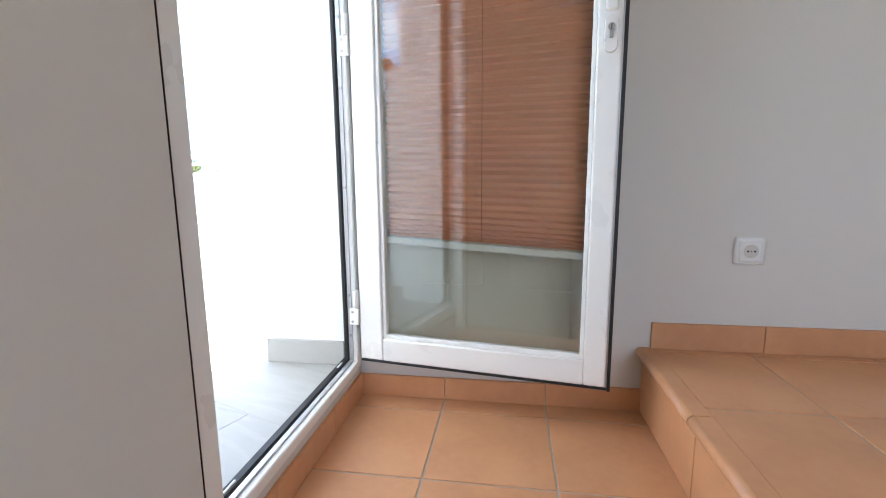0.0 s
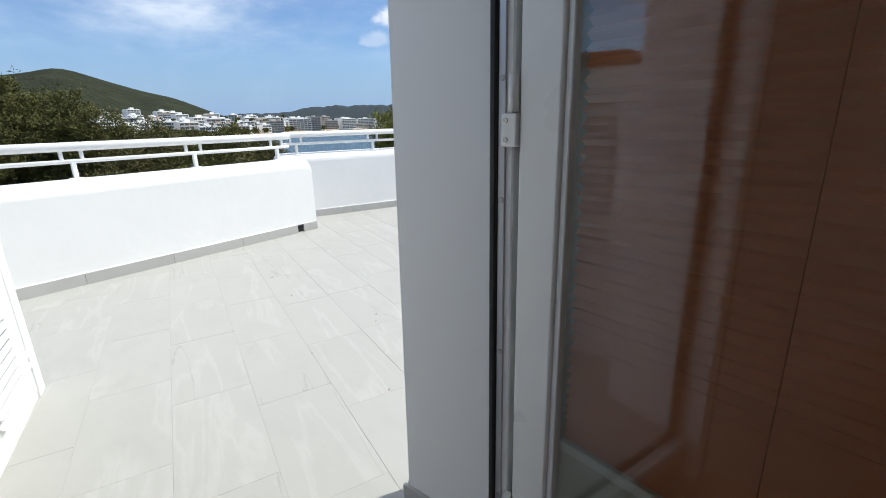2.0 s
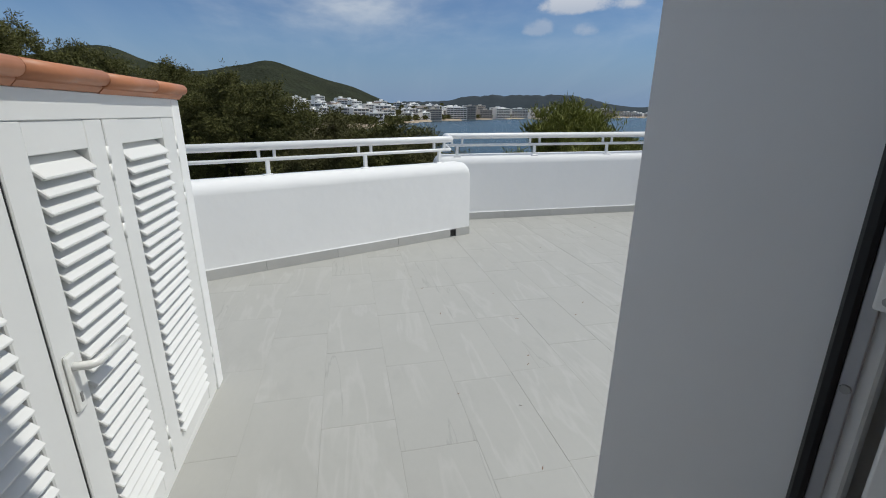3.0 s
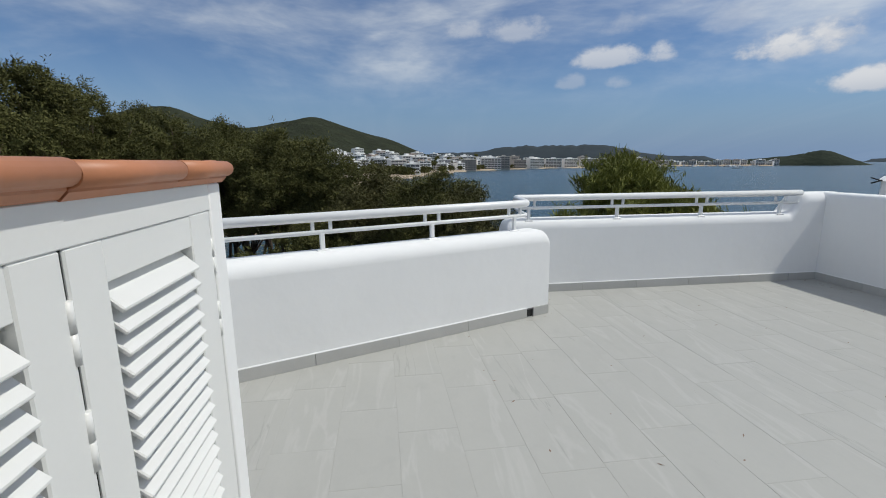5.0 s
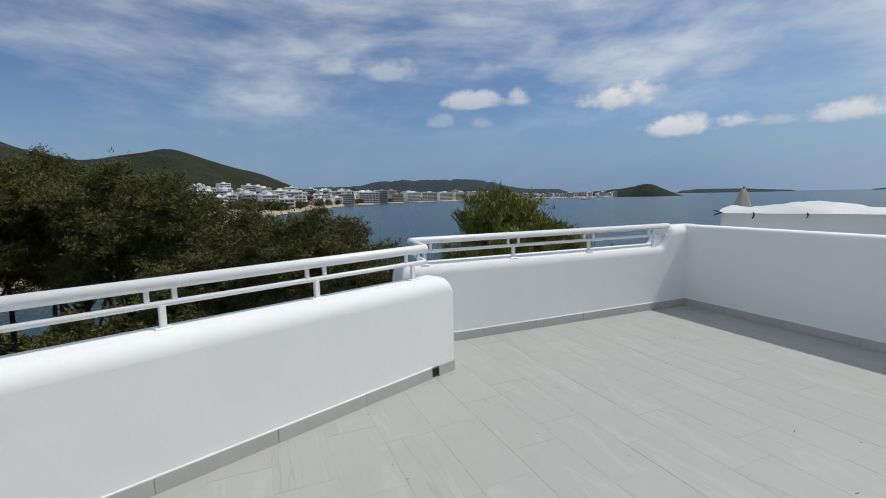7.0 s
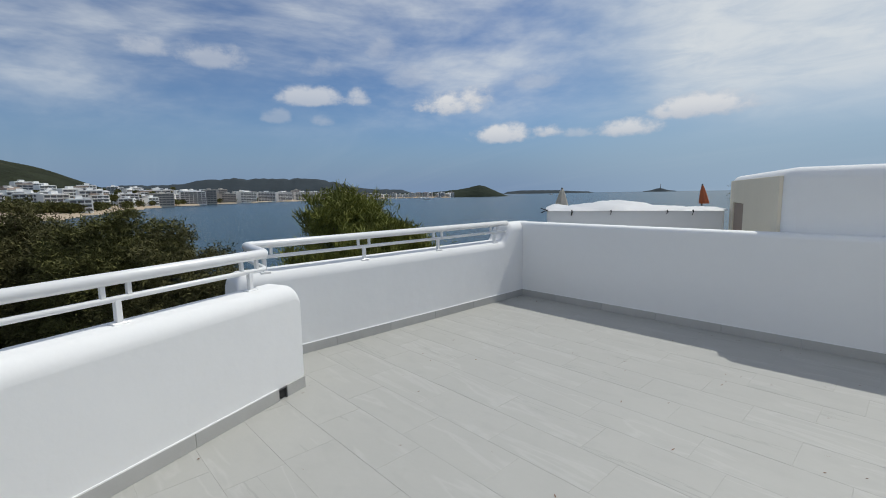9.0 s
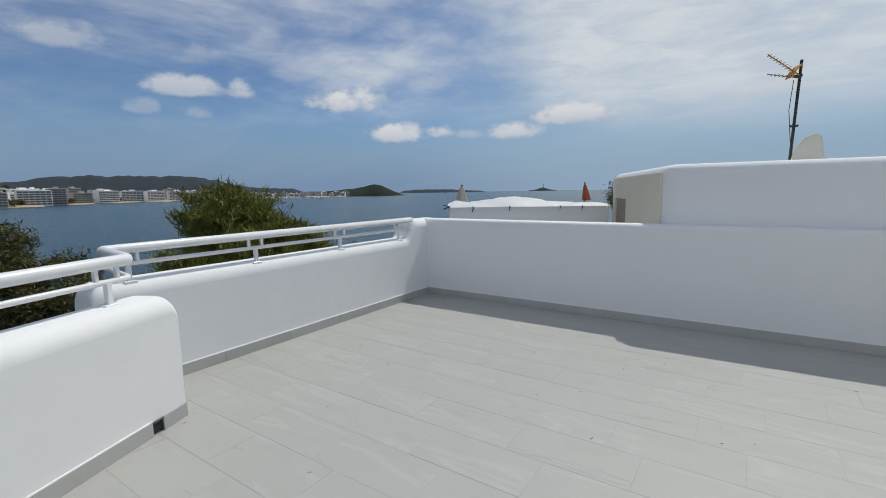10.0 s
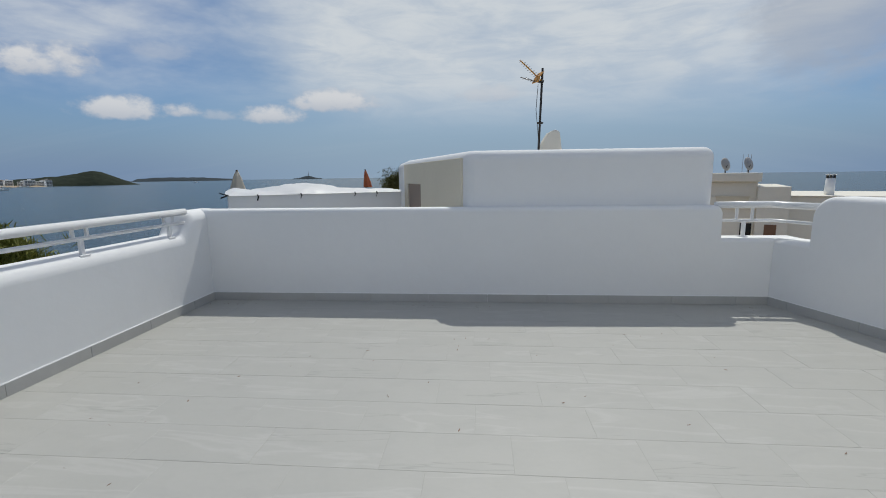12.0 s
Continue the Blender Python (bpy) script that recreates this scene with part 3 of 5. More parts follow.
def glazed_door():
    root = thing("terrace_door", LEAF @ Vector((0.4, 0, 0.03)), "open white aluminium glazed door with a rust-brown pleated blind", "door")
    s0, s1, g0, g1, z0, z1, zb, zt = 0.022, 0.808, 0.104, 0.746, 0.041, DOOR_H - 0.03, 0.118, DOOR_H - 0.12
    y0, y1 = -0.004, 0.052

    def bar(a, b, c, d):
        return block(a, b, y0, y1, c, d, 0.005, 2, LEAF)

    part("stile", bar(s0, g0, z0, z1), FRAME_WHITE, root)
    part("stile", bar(g1, s1, z0, z1), FRAME_WHITE, root)
    part("bottom_rail", bar(g0, g1, z0, zb), FRAME_WHITE, root)
    part("top_rail", bar(g0, g1, zt, z1), FRAME_WHITE, root)
    for a, b, c, d in ((g0, g0 + 0.012, zb, zt), (g1 - 0.012, g1, zb, zt), (g0 + 0.012, g1 - 0.012, zb, zb + 0.014), (g0 + 0.012, g1 - 0.012, zt - 0.014, zt)):
        part("glazing_bead", block(a, b, 0.004, 0.03, c, d, 0.002, 1, LEAF), FRAME_WHITE, root)
    part("edge_gasket", block(s1 + 0.0045, s1 + 0.0135, -0.002, 0.03, z0 - 0.012, z1, 0.002, 1, LEAF), RUBBER_AND_SHADE, root, "black rubber edge gasket")
    part("edge_gasket", block(s0, s1 + 0.004, -0.003, 0.03, z0 - 0.0085, z0 - 0.001, 0.002, 1, LEAF), RUBBER_AND_SHADE, root, "black rubber edge gasket")
    part("edge_lip", block(s1 - 0.002, s1 + 0.004, -0.001, 0.018, z0, z1, 0.001, 1, LEAF), ALU, root)
    pane = part("pane", block(g0 + 0.002, g1 - 0.002, 0.012, 0.018, zb + 0.002, zt - 0.002, 0, 1, LEAF), GLASS, root, "clear glass pane")
    inner = part("pane", block(g0 + 0.002, g1 - 0.002, 0.026, 0.031, zb + 0.002, zt - 0.002, 0, 1, LEAF), GLASS, root, "clear glass pane")
    pane.visible_shadow = inner.visible_shadow = False
    # pleated blind behind the glass
    top, low, pitch = zt - 0.05, 0.462, 0.0225
    zs = []
    z = low
    k = 0
    while z < top:
        zs.append(z)
        z += pitch * (0.22 + 0.78 * min(1.0, k / 14.0)) * 0.5
        k += 1
    bm = bmesh.new()
    xs = [g0 + 0.012 + (g1 - g0 - 0.024) * i / 12 for i in range(13)]
    rows = []
    for i, z in enumerate(zs):
        row = []
        for x in xs:
            y = 0.042 + (0.0 if i % 2 else 0.018) + random.uniform(-0.0006, 0.0006)
            row.append(bm.verts.new(LEAF @ Vector((x, y, z + random.uniform(-0.0008, 0.0008) - 0.03 * (x - g0) / (g1 - g0) * max(0.0, 1 - (z - low) / 0.5)))))
        rows.append(row)
    for a, b in zip(rows, rows[1:]):
        for i in range(12):
            bm.faces.new((a[i], a[i + 1], b[i + 1], b[i]))
    blind = part("pleated_blind", bm, BLIND, root, "rust-brown pleated fabric blind")
    part("bottom_bar", block(0, g1 - g0 - 0.016, 0.034, 0.058, -0.024, -0.002, 0.003, 2, LEAF @ pose(g0 + 0.008, 0, 0.462, 0, 2.7, 0)), FRAME_WHITE, blind, "white blind bottom bar")
    part("head_bar", block(g0 + 0.006, g1 - 0.006, 0.034, 0.060, zt - 0.055, zt - 0.02, 0.003, 2, LEAF), FRAME_WHITE, blind, "white blind head bar")
    mid = (g0 + g1) / 2 + 0.006
    part("cord", tube([LEAF @ Vector((mid, 0.0405, 0.455)), LEAF @ Vector((mid, 0.0405, top))], 0.0009, 6), CORD, blind, "dark orange cord")
    # thin guide cords under the bar
    for xa, xb in ((mid + 0.005, g0 + 0.13), (mid + 0.085, g1 - 0.016)):
        part("guide_cord", tube([LEAF @ Vector((xa, 0.05, 0.43)), LEAF @ Vector((xa, 0.05, 0.312)), LEAF @ Vector((xb, 0.05, 0.306))], 0.0013, 5), PLASTIC, blind, "thin white guide cord")
    # hinges
    for z in (0.205, 1.07, 1.9):
        h = part("hinge", block(-0.012, 0.022, -0.012, 0.004, z - 0.045, z + 0.012, 0.003, 2, LEAF), FRAME_WHITE, root, "white door hinge")
        part("knuckle", tube([LEAF @ Vector((0.012, -0.006, z + 0.014)), LEAF @ Vector((0.012, -0.006, z + 0.075))], 0.0095, 12), FRAME_WHITE, h)
        for dz in (-0.033, 0.0):
            bm = bmesh.new()
            bmesh.ops.create_cone(bm, cap_ends=True, segments=10, radius1=0.0045, radius2=0.0045, depth=0.003, matrix=LEAF @ pose(0.0, -0.0126, z + dz, 90, 0, 0))
            part("screw", bm, STEEL, h)
    # lock and lever
    sl, zl = 0.780, 1.022
    esc = bmesh.new()
    bmesh.ops.create_cone(esc, cap_ends=True, segments=28, radius1=0.017, radius2=0.015, depth=0.010)
    for v in esc.verts:
        v.co.y += 0.030 if v.co.y > 0 else -0.030
    esc.transform(LEAF @ pose(sl, -0.008, zl - 0.01, 90, 0, 0))
    lock = part("lock_plate", esc, PLASTIC, root, "white oval lock plate", smooth=False)
    cyl = bmesh.new()
    bmesh.ops.create_cone(cyl, cap_ends=True, segments=16, radius1=0.009, radius2=0.009, depth=0.006, matrix=LEAF @ pose(sl, -0.014, zl + 0.006, 90, 0, 0))
    part("cylinder", join(cyl, block(sl - 0.0045, sl + 0.0045, -0.0165, -0.011, zl - 0.022, zl + 0.002, 0.001, 1, LEAF)), STEEL, lock, "steel lock cylinder")
    part("keyway", block(sl - 0.0012, sl + 0.0012, -0.0178, -0.016, zl - 0.002, zl + 0.012, 0, 1, LEAF), DARK, lock)
    lever = part("handle_plate", block(sl - 0.016, sl + 0.016, -0.018, -0.003, zl + 0.045, zl + 0.19, 0.006, 2, LEAF), PLASTIC, root, "white handle plate")
    pts = arc_corner(LEAF @ Vector((sl, -0.01, zl + 0.115)), LEAF @ Vector((sl, -0.055, zl + 0.115)), LEAF @ Vector((sl - 0.13, -0.055, zl + 0.115)), 0.022)
    part("lever", tube([LEAF @ Vector((sl, -0.01, zl + 0.115))] + pts + [LEAF @ Vector((sl - 0.13, -0.055, zl + 0.112))], 0.0095, 12), PLASTIC, lever, "white lever handle")


glazed_door()


def socket():
    c = (4.17, V_SIDE, 0.423)
    root = thing("wall_socket", HOUSE @ Vector(c), "white square wall socket with two pins", "socket")
    part("cover_frame", block(c[0] - 0.043, c[0] + 0.043, c[1] - 0.011, c[1], c[2] - 0.043, c[2] + 0.043, 0.008, 3, HOUSE), PLASTIC, root)
    part("insert", block(c[0] - 0.032, c[0] + 0.032, c[1] - 0.015, c[1] - 0.009, c[2] - 0.032, c[2] + 0.032, 0.004, 2, HOUSE), PLASTIC, root)
    # flat disc: the shade of the socket's well is put into its colour
    bm = bmesh.new()
    bmesh.ops.create_cone(bm, cap_ends=True, segments=28, radius1=0.0205, radius2=0.0205, depth=0.002, matrix=HOUSE @ pose(c[0], c[1] - 0.0155, c[2], 90, 0, 0))
    part("well", bm, material("shaded_socket_plastic", (0.62, 0.60, 0.55), 0.5, 0.02), root, "flat round well, its shade put into the colour")
    # near-black discs paint the shade of the pin holes
    for dx, r in ((-0.0095, 0.003), (0.0095, 0.003), (0, 0.0018)):
        bm = bmesh.new()
        bmesh.ops.create_cone(bm, cap_ends=True, segments=10, radius1=r, radius2=r, depth=0.002, matrix=HOUSE @ pose(c[0] + dx, c[1] - 0.0172, c[2], 90, 0, 0))
        part("pin_hole", bm, DARK, root)


socket()

# ---- stairwell floor: slabs now, tiles at the end of the file ----
floor_landing = setting("floor_landing", block(U_IN - 0.02, 3.90, -6.36, V_SIDE, -0.5, Z_LAND - 0.003, 0, 1, HOUSE), TERRACOTTA_GROUT, "terracotta tiled landing inside the door")
floor_upper = setting("floor_upper", block(3.893, 6.1, -9.2, V_SIDE, -2.6, Z_UP - 0.003, 0, 1, HOUSE), TERRACOTTA_GROUT, "terracotta tiled upper floor one step up")
for k in range(1, 8):
    setting("step", block(U_IN, 3.893, -6.36 - 0.28 * k, -6.36 - 0.28 * (k - 1), -2.6, Z_LAND - 0.19 * k, 0.004, 1, HOUSE), TERRACOTTA, "terracotta stair step going down")
setting("floor_lower", block(U_IN, 3.893, -9.2, -8.3, -2.6, -1.64, 0, 1, HOUSE), TERRACOTTA, "terracotta floor at the foot of the stairs")
floor_terrace = setting("floor_terrace", polygon_block([(-0.1, 0.05), (5.95, 0.05), (7.7, -2.5), (4.281, -3.841), (4.396, -4.140), (4.650, -4.045), (4.955, -4.845),
                                                        (4.70, -4.943), (5.671, -7.463), (-0.1, -7.463)], -0.4, -0.0010, 0, 0), GROUT, "pale grey stone-look tiled terrace floor")


setting("wall_base", polygon_block([(-0.28, 0.2), (5.85, 0.2), (6.62, -3.17), (4.32, -4.03), (5.68, -7.6), (2.0, -7.7), (0.3, -3.5), (-0.28, -3.75)], -7.5, -0.41, 0, 0), PLASTER,
        "white rendered storeys of the house under the terrace")
setting("wall_house_base", block(U_OUT, 6.3, -9.4, V_SIDE + 0.1, -7.5, -2.605, 0, 1, HOUSE), PLASTER, "white rendered lower storeys of the stairwell")
setting("wall_back", soft_wall(2.2, 5.5, -7.7, -7.45, -0.4, 0.95, 0.09, 0.03), PLASTER, "plain white parapet behind the cupboard")


# ---- louvred cupboard ----
def louvred_cupboard():
    x0, x1, yf, yb, zt = 2.982, 4.72, -5.212, -5.98, 1.262
    root = thing("louvred_cupboard", ((x0 + x1) / 2, (yf + yb) / 2, 0), "white painted cupboard with louvred doors and terracotta coping", "cupboard")
    part("side_wall", block(x0, x0 + 0.081, yb, yf, 0.0, zt, 0.006, 2), PLASTER, root)
    part("side_wall", block(x1 - 0.06, x1, yb, yf, 0.0, zt, 0.006, 2), PLASTER, root)
    part("back_wall", block(x0 + 0.065, x1 - 0.06, yb, yb + 0.05, 0.0, zt, 0, 1), PLASTER, root)
    part("header_board", block(x0 + 0.065, x1 - 0.06, yf - 0.05, yf - 0.006, 1.1964, zt, 0.003, 1), WHITE_PAINT, root)
    part("header_strip", block(x0 + 0.03, x1 - 0.03, yf - 0.03, yf - 0.0025, 1.1964, zt, 0.002, 1), WHITE_PAINT, root)
    part("plinth", block(x0 + 0.065, x1 - 0.06, yf - 0.06, yf - 0.01, 0.0, 0.03, 0.002, 1), WHITE_PAINT, root)
    # near-black sheet stands in for the shade inside the cupboard
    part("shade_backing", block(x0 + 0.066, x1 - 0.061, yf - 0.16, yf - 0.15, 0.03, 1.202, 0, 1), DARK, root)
    slat_meshes = {}

    def leaf(a, b, hinge_side, handle=False, wide=0.0, hr=0.0072):
        t0, t1 = yf - 0.046, yf - 0.004
        z0, z1, st, rt, rb = 0.036, 1.196, 0.088, 0.070, 0.082
        d = part("louvred_door", join(block(a, a + st + wide, t0, t1, z0, z1, 0.003, 1), block(b - st, b, t0, t1, z0, z1, 0.003, 1),
                                      block(a + st + wide, b - st, t0 + 0.002, t1 - 0.002, z1 - rt, z1, 0.002, 1), block(a + st + wide, b - st, t0 + 0.002, t1 - 0.002, z0, z0 + rb, 0.002, 1)),
                 WHITE_PAINT, root, "white louvred cupboard door")
        w = round(b - a - 2 * st - wide - 0.015, 4)
        if w not in slat_meshes:
            slat_meshes[w] = mesh_of(block(-w / 2, w / 2, -0.005, 0.005, -0.034, 0.034, 0.0025, 1), "slat", WHITE_PAINT)
        z = z0 + rb + 0.018
        while z < z1 - rt - 0.006:
            piece("slat", slat_meshes[w], d, pose((a + b + wide) / 2, (t0 + t1) / 2 + 0.008, z, 47 + random.uniform(-1, 1), 0, 0))
            z += 0.0385
        hx = b if hinge_side > 0 else a
        for z in (0.17, 0.912, 1.078):
            for za, zb in ((z - 0.047, z - 0.0008), (z + 0.0008, z + 0.047)):
                part("hinge", tube([(hx, yf - 0.0065, za), (hx, yf - 0.0065, zb)], hr, 14), WHITE_PAINT, d, "white painted barrel hinge")
        if handle:
            hx = b - 0.035
            part("handle_plate", block(hx - 0.018, hx + 0.018, yf - 0.006, yf + 0.006, 0.555, 0.70, 0.007, 2), PLASTIC, d, "white handle plate")
            pts = arc_corner((hx, yf, 0.668), (hx, yf + 0.05, 0.668), (hx - 0.13, yf + 0.05, 0.668), 0.025)
            part("lever", tube([(hx, yf, 0.668)] + pts + [(hx - 0.13, yf + 0.052, 0.664)], 0.010, 12), PLASTIC, d, "white curved lever")
            part("keyhole", block(hx - 0.004, hx + 0.004, yf + 0.005, yf + 0.0085, 0.578, 0.603, 0.001, 1), STEEL, d, "steel keyhole")

    leaf(x0 + 0.085, 3.5925, -1, wide=0.026, hr=0.0056)
    leaf(3.5995, 4.008, -1, True)
    leaf(4.018, 4.358, 1)
    leaf(4.368, x1 - 0.063, 1)
    # near-black strips paint the shade in the gaps between the door leaves
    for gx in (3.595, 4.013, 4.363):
        part("door_seal", block(gx - 0.012, gx + 0.012, yf - 0.04, yf - 0.009, 0.036, 1.1955, 0, 1), RUBBER_AND_SHADE, root, "dark strip painting the shade in the door gaps")
    # coping pieces: a rounded nose over a small cove
    prof = []
    for k in range(9):
        a = math.pi * (0.5 - k / 8.0)
        prof.append((0.022 * math.cos(a), 0.020 + 0.020 * math.sin(a)))
    prof = [(-0.25, 0.042)] + [(0.012 + p, z) for p, z in prof] + [(0.012, -0.004), (0.0, -0.016), (-0.25, -0.016)]

    def coping(length, miter=0.0):
        bm = bmesh.new()
        ends = []
        for x, k in ((0.0008, 0.0), (length - 0.0008, miter)):
            ends.append([bm.verts.new((x + k * p, p, z)) for p, z in prof])
        n = len(prof)
        for i in range(n):
            f = bm.faces.new((ends[0][i], ends[0][(i + 1) % n], ends[1][(i + 1) % n], ends[1][i]))
            f.smooth = 0 < i < 10
        bm.faces.new(ends[0][::-1]), bm.faces.new(ends[1])
        bmesh.ops.recalc_face_normals(bm, faces=bm.faces)
        return bm

    me = mesh_of(coping(0.335), "coping_tile", COPING)
    corner = mesh_of(coping(0.29), "coping_tile", COPING)
    z = zt + 0.016
    x = x0 - 0.018 + 0.29
    part_m = Matrix.Translation((x - 0.29, yf, z))
    piece("coping_tile", corner, root, part_m)
    while x < x1 - 0.2:
        piece("coping_tile", me, root, Matrix.Translation((x, yf, z)) @ pose(0, 0, random.uniform(-0.001, 0.001), random.uniform(-0.4, 0.4), random.uniform(-0.25, 0.25), 0))
        x += 0.336
    # rounded end of the coping at the corner
    bm = bmesh.new()
    bmesh.ops.create_uvsphere(bm, u_segments=16, v_segments=10, radius=0.021)
    for v in bm.verts:
        v.co.y = v.co.y * 2.0 - 0.02
        v.co.z *= 1.1
    bm.transform(Matrix.Translation((x0 - 0.018, yf - 0.004, z + 0.020)))
    part("coping_end", bm, COPING, root, smooth=True)
    bm = bmesh.new()
    q = [bm.verts.new(p) for p in ((x0 - 0.03, yf - 0.2, z + 0.036), (x1, yf - 0.2, z + 0.036), (x1, yb - 0.04, z + 0.07), (x0 - 0.03, yb - 0.04, z + 0.07))]
    q2 = [bm.verts.new(v.co - Vector((0, 0, 0.06))) for v in q]
    bm.faces.new(q), bm.faces.new(q2[::-1])
    for i in range(4):
        bm.faces.new((q[i], q2[i], q2[(i + 1) % 4], q[(i + 1) % 4]))
    bmesh.ops.recalc_face_normals(bm, faces=bm.faces)
    part("roof_slab", bm, COPING, root)


louvred_cupboard()


# ---- railings ----
def railing(name, line, posts, z_base, label, balusters=0.06, z_low=0.860):
    """A round handrail over a thin lower rail; short posts under it, pairs of balusters above."""
    root = thing(name, (*line[0], z_base), label, "railing")
    z_top = 0.962
    for r, z, nm in ((0.0325, z_top, "handrail"), (0.0155, z_low, "lower_rail")):
        pts = [Vector((*line[0], z))]
        for a, b, c in zip(line, line[1:], line[2:]):
            pts += arc_corner((*a, z), (*b, z), (*c, z), 0.05)
        pts.append(Vector((*line[-1], z)))
        part(nm, tube(pts, r, 14), RAIL_PAINT, root)
    for p, d in posts:
        d = Vector((d[0], d[1], 0)).normalized()
        m = frame_at((p[0], p[1], 0), d)
        post = part("post", block(-0.015, 0.015, -0.015, 0.015, z_base - 0.03, z_low - 0.004, 0.003, 1, m), RAIL_PAINT, root)
        part("foot_plate", block(-0.042, 0.042, -0.028, 0.028, z_base - 0.03, z_base + 0.009, 0.004, 1, m), RAIL_PAINT, post)
        for s in (-balusters, balusters):
            part("baluster", block(s - 0.011, s + 0.011, -0.011, 0.011, z_low, z_top, 0.002, 1, m), RAIL_PAINT, root)


E1 = EDGE @ Vector((0.13, -0.166, 0))
edge_posts = [((EDGE @ Vector((s, -0.166, 0)))[:2], EDGE_DIR) for s in (0.265, 1.065, 1.91, 2.755, 3.60)]
front_posts = [((-0.06, y), (0, 1)) for y in (-3.33, -2.385, -1.437, -0.50)]
railing("railing", [(EDGE @ Vector((4.3, -0.166, 0)))[:2], tuple(E1[:2]), (-0.06, -3.47), (-0.06, -0.26)], edge_posts + front_posts, 0.735,
        "white enamelled steel railing on the terrace parapet")
RQ = RIGHT @ Vector((0.34, 0.12, 0))
railing("railing", [(5.12, 0.12), (5.655, 0.12), tuple(RQ[:2])], [((5.395, 0.12), (1, 0))], 0.65, "short white railing over the low corner wall", 0.072, 0.81)


# ---- neighbours ----
def neighbour_house():
    root = thing("neighbour_house", (3.6, 1.8, -0.4), "white and cream rendered rooftop block of the house next door", "house")
    body = part("wall", polygon_block([(2.70, 0.135), (5.15, 0.222), (5.30, 3.9), (1.2, 4.6), (1.66, 2.66)], -3.0, 1.524, 0.10, 0.09), PLASTER, root)
    n0, n1 = Vector((2.66, 0.235, 0)), Vector((1.672, 2.63, 0))
    d = (n1 - n0).normalized()
    m = frame_at(n0, d)
    ln = (n1 - n0).length
    w0, w1, h = ln - 1.01, ln - 0.235, 1.165
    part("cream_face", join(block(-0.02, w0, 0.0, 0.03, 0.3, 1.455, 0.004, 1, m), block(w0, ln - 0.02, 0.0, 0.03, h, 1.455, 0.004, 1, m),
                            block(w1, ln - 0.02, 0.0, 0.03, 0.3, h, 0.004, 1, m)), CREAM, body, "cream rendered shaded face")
    # shallow panel; the doorway's dimness is put into its brown colour
    part("recess", block(w0 + 0.002, w1 - 0.002, -0.01, 0.008, 0.3, h - 0.002, 0, 1, m), ROOF_AND_RECESS_TONE, body, "brown panel standing in for a dim doorway recess")
    # small vent cowl on the roof
    bm = bmesh.new()
    prof = ((-0.21, 0.0), (-0.12, 0.19), (-0.03, 0.275), (0.08, 0.30), (0.145, 0.275), (0.18, 0.12), (0.20, 0.0))
    ends = [[bm.verts.new((x, y * (1 - 0.45 * z), z * 1.68)) for x, z in prof] for y in (-0.2, 0.2)]
    for k in range(len(prof) - 1):
        bm.faces.new((ends[0][k], ends[0][k + 1], ends[1][k + 1], ends[1][k]))
    bm.faces.new((ends[0][-1], ends[0][0], ends[1][0], ends[1][-1]))
    bm.faces.new(ends[0]), bm.faces.new(ends[1][::-1])
    bmesh.ops.recalc_face_normals(bm, faces=bm.faces)
    bmesh.ops.bevel(bm, geom=[e for e in bm.edges if max(v.co.z for v in e.verts) > 0.01], offset=0.025, segments=3, profile=0.5, affect="EDGES")
    bm.transform(Matrix.Translation((4.0, 3.4, 1.50)))
    return root, bm


nb_root, cowl_bm = neighbour_house()
tagged(part("vent_cowl", cowl_bm, CREAM_PALE, None, "cream plastered roof vent cowl on the white roof", smooth=True), category="roof vent")


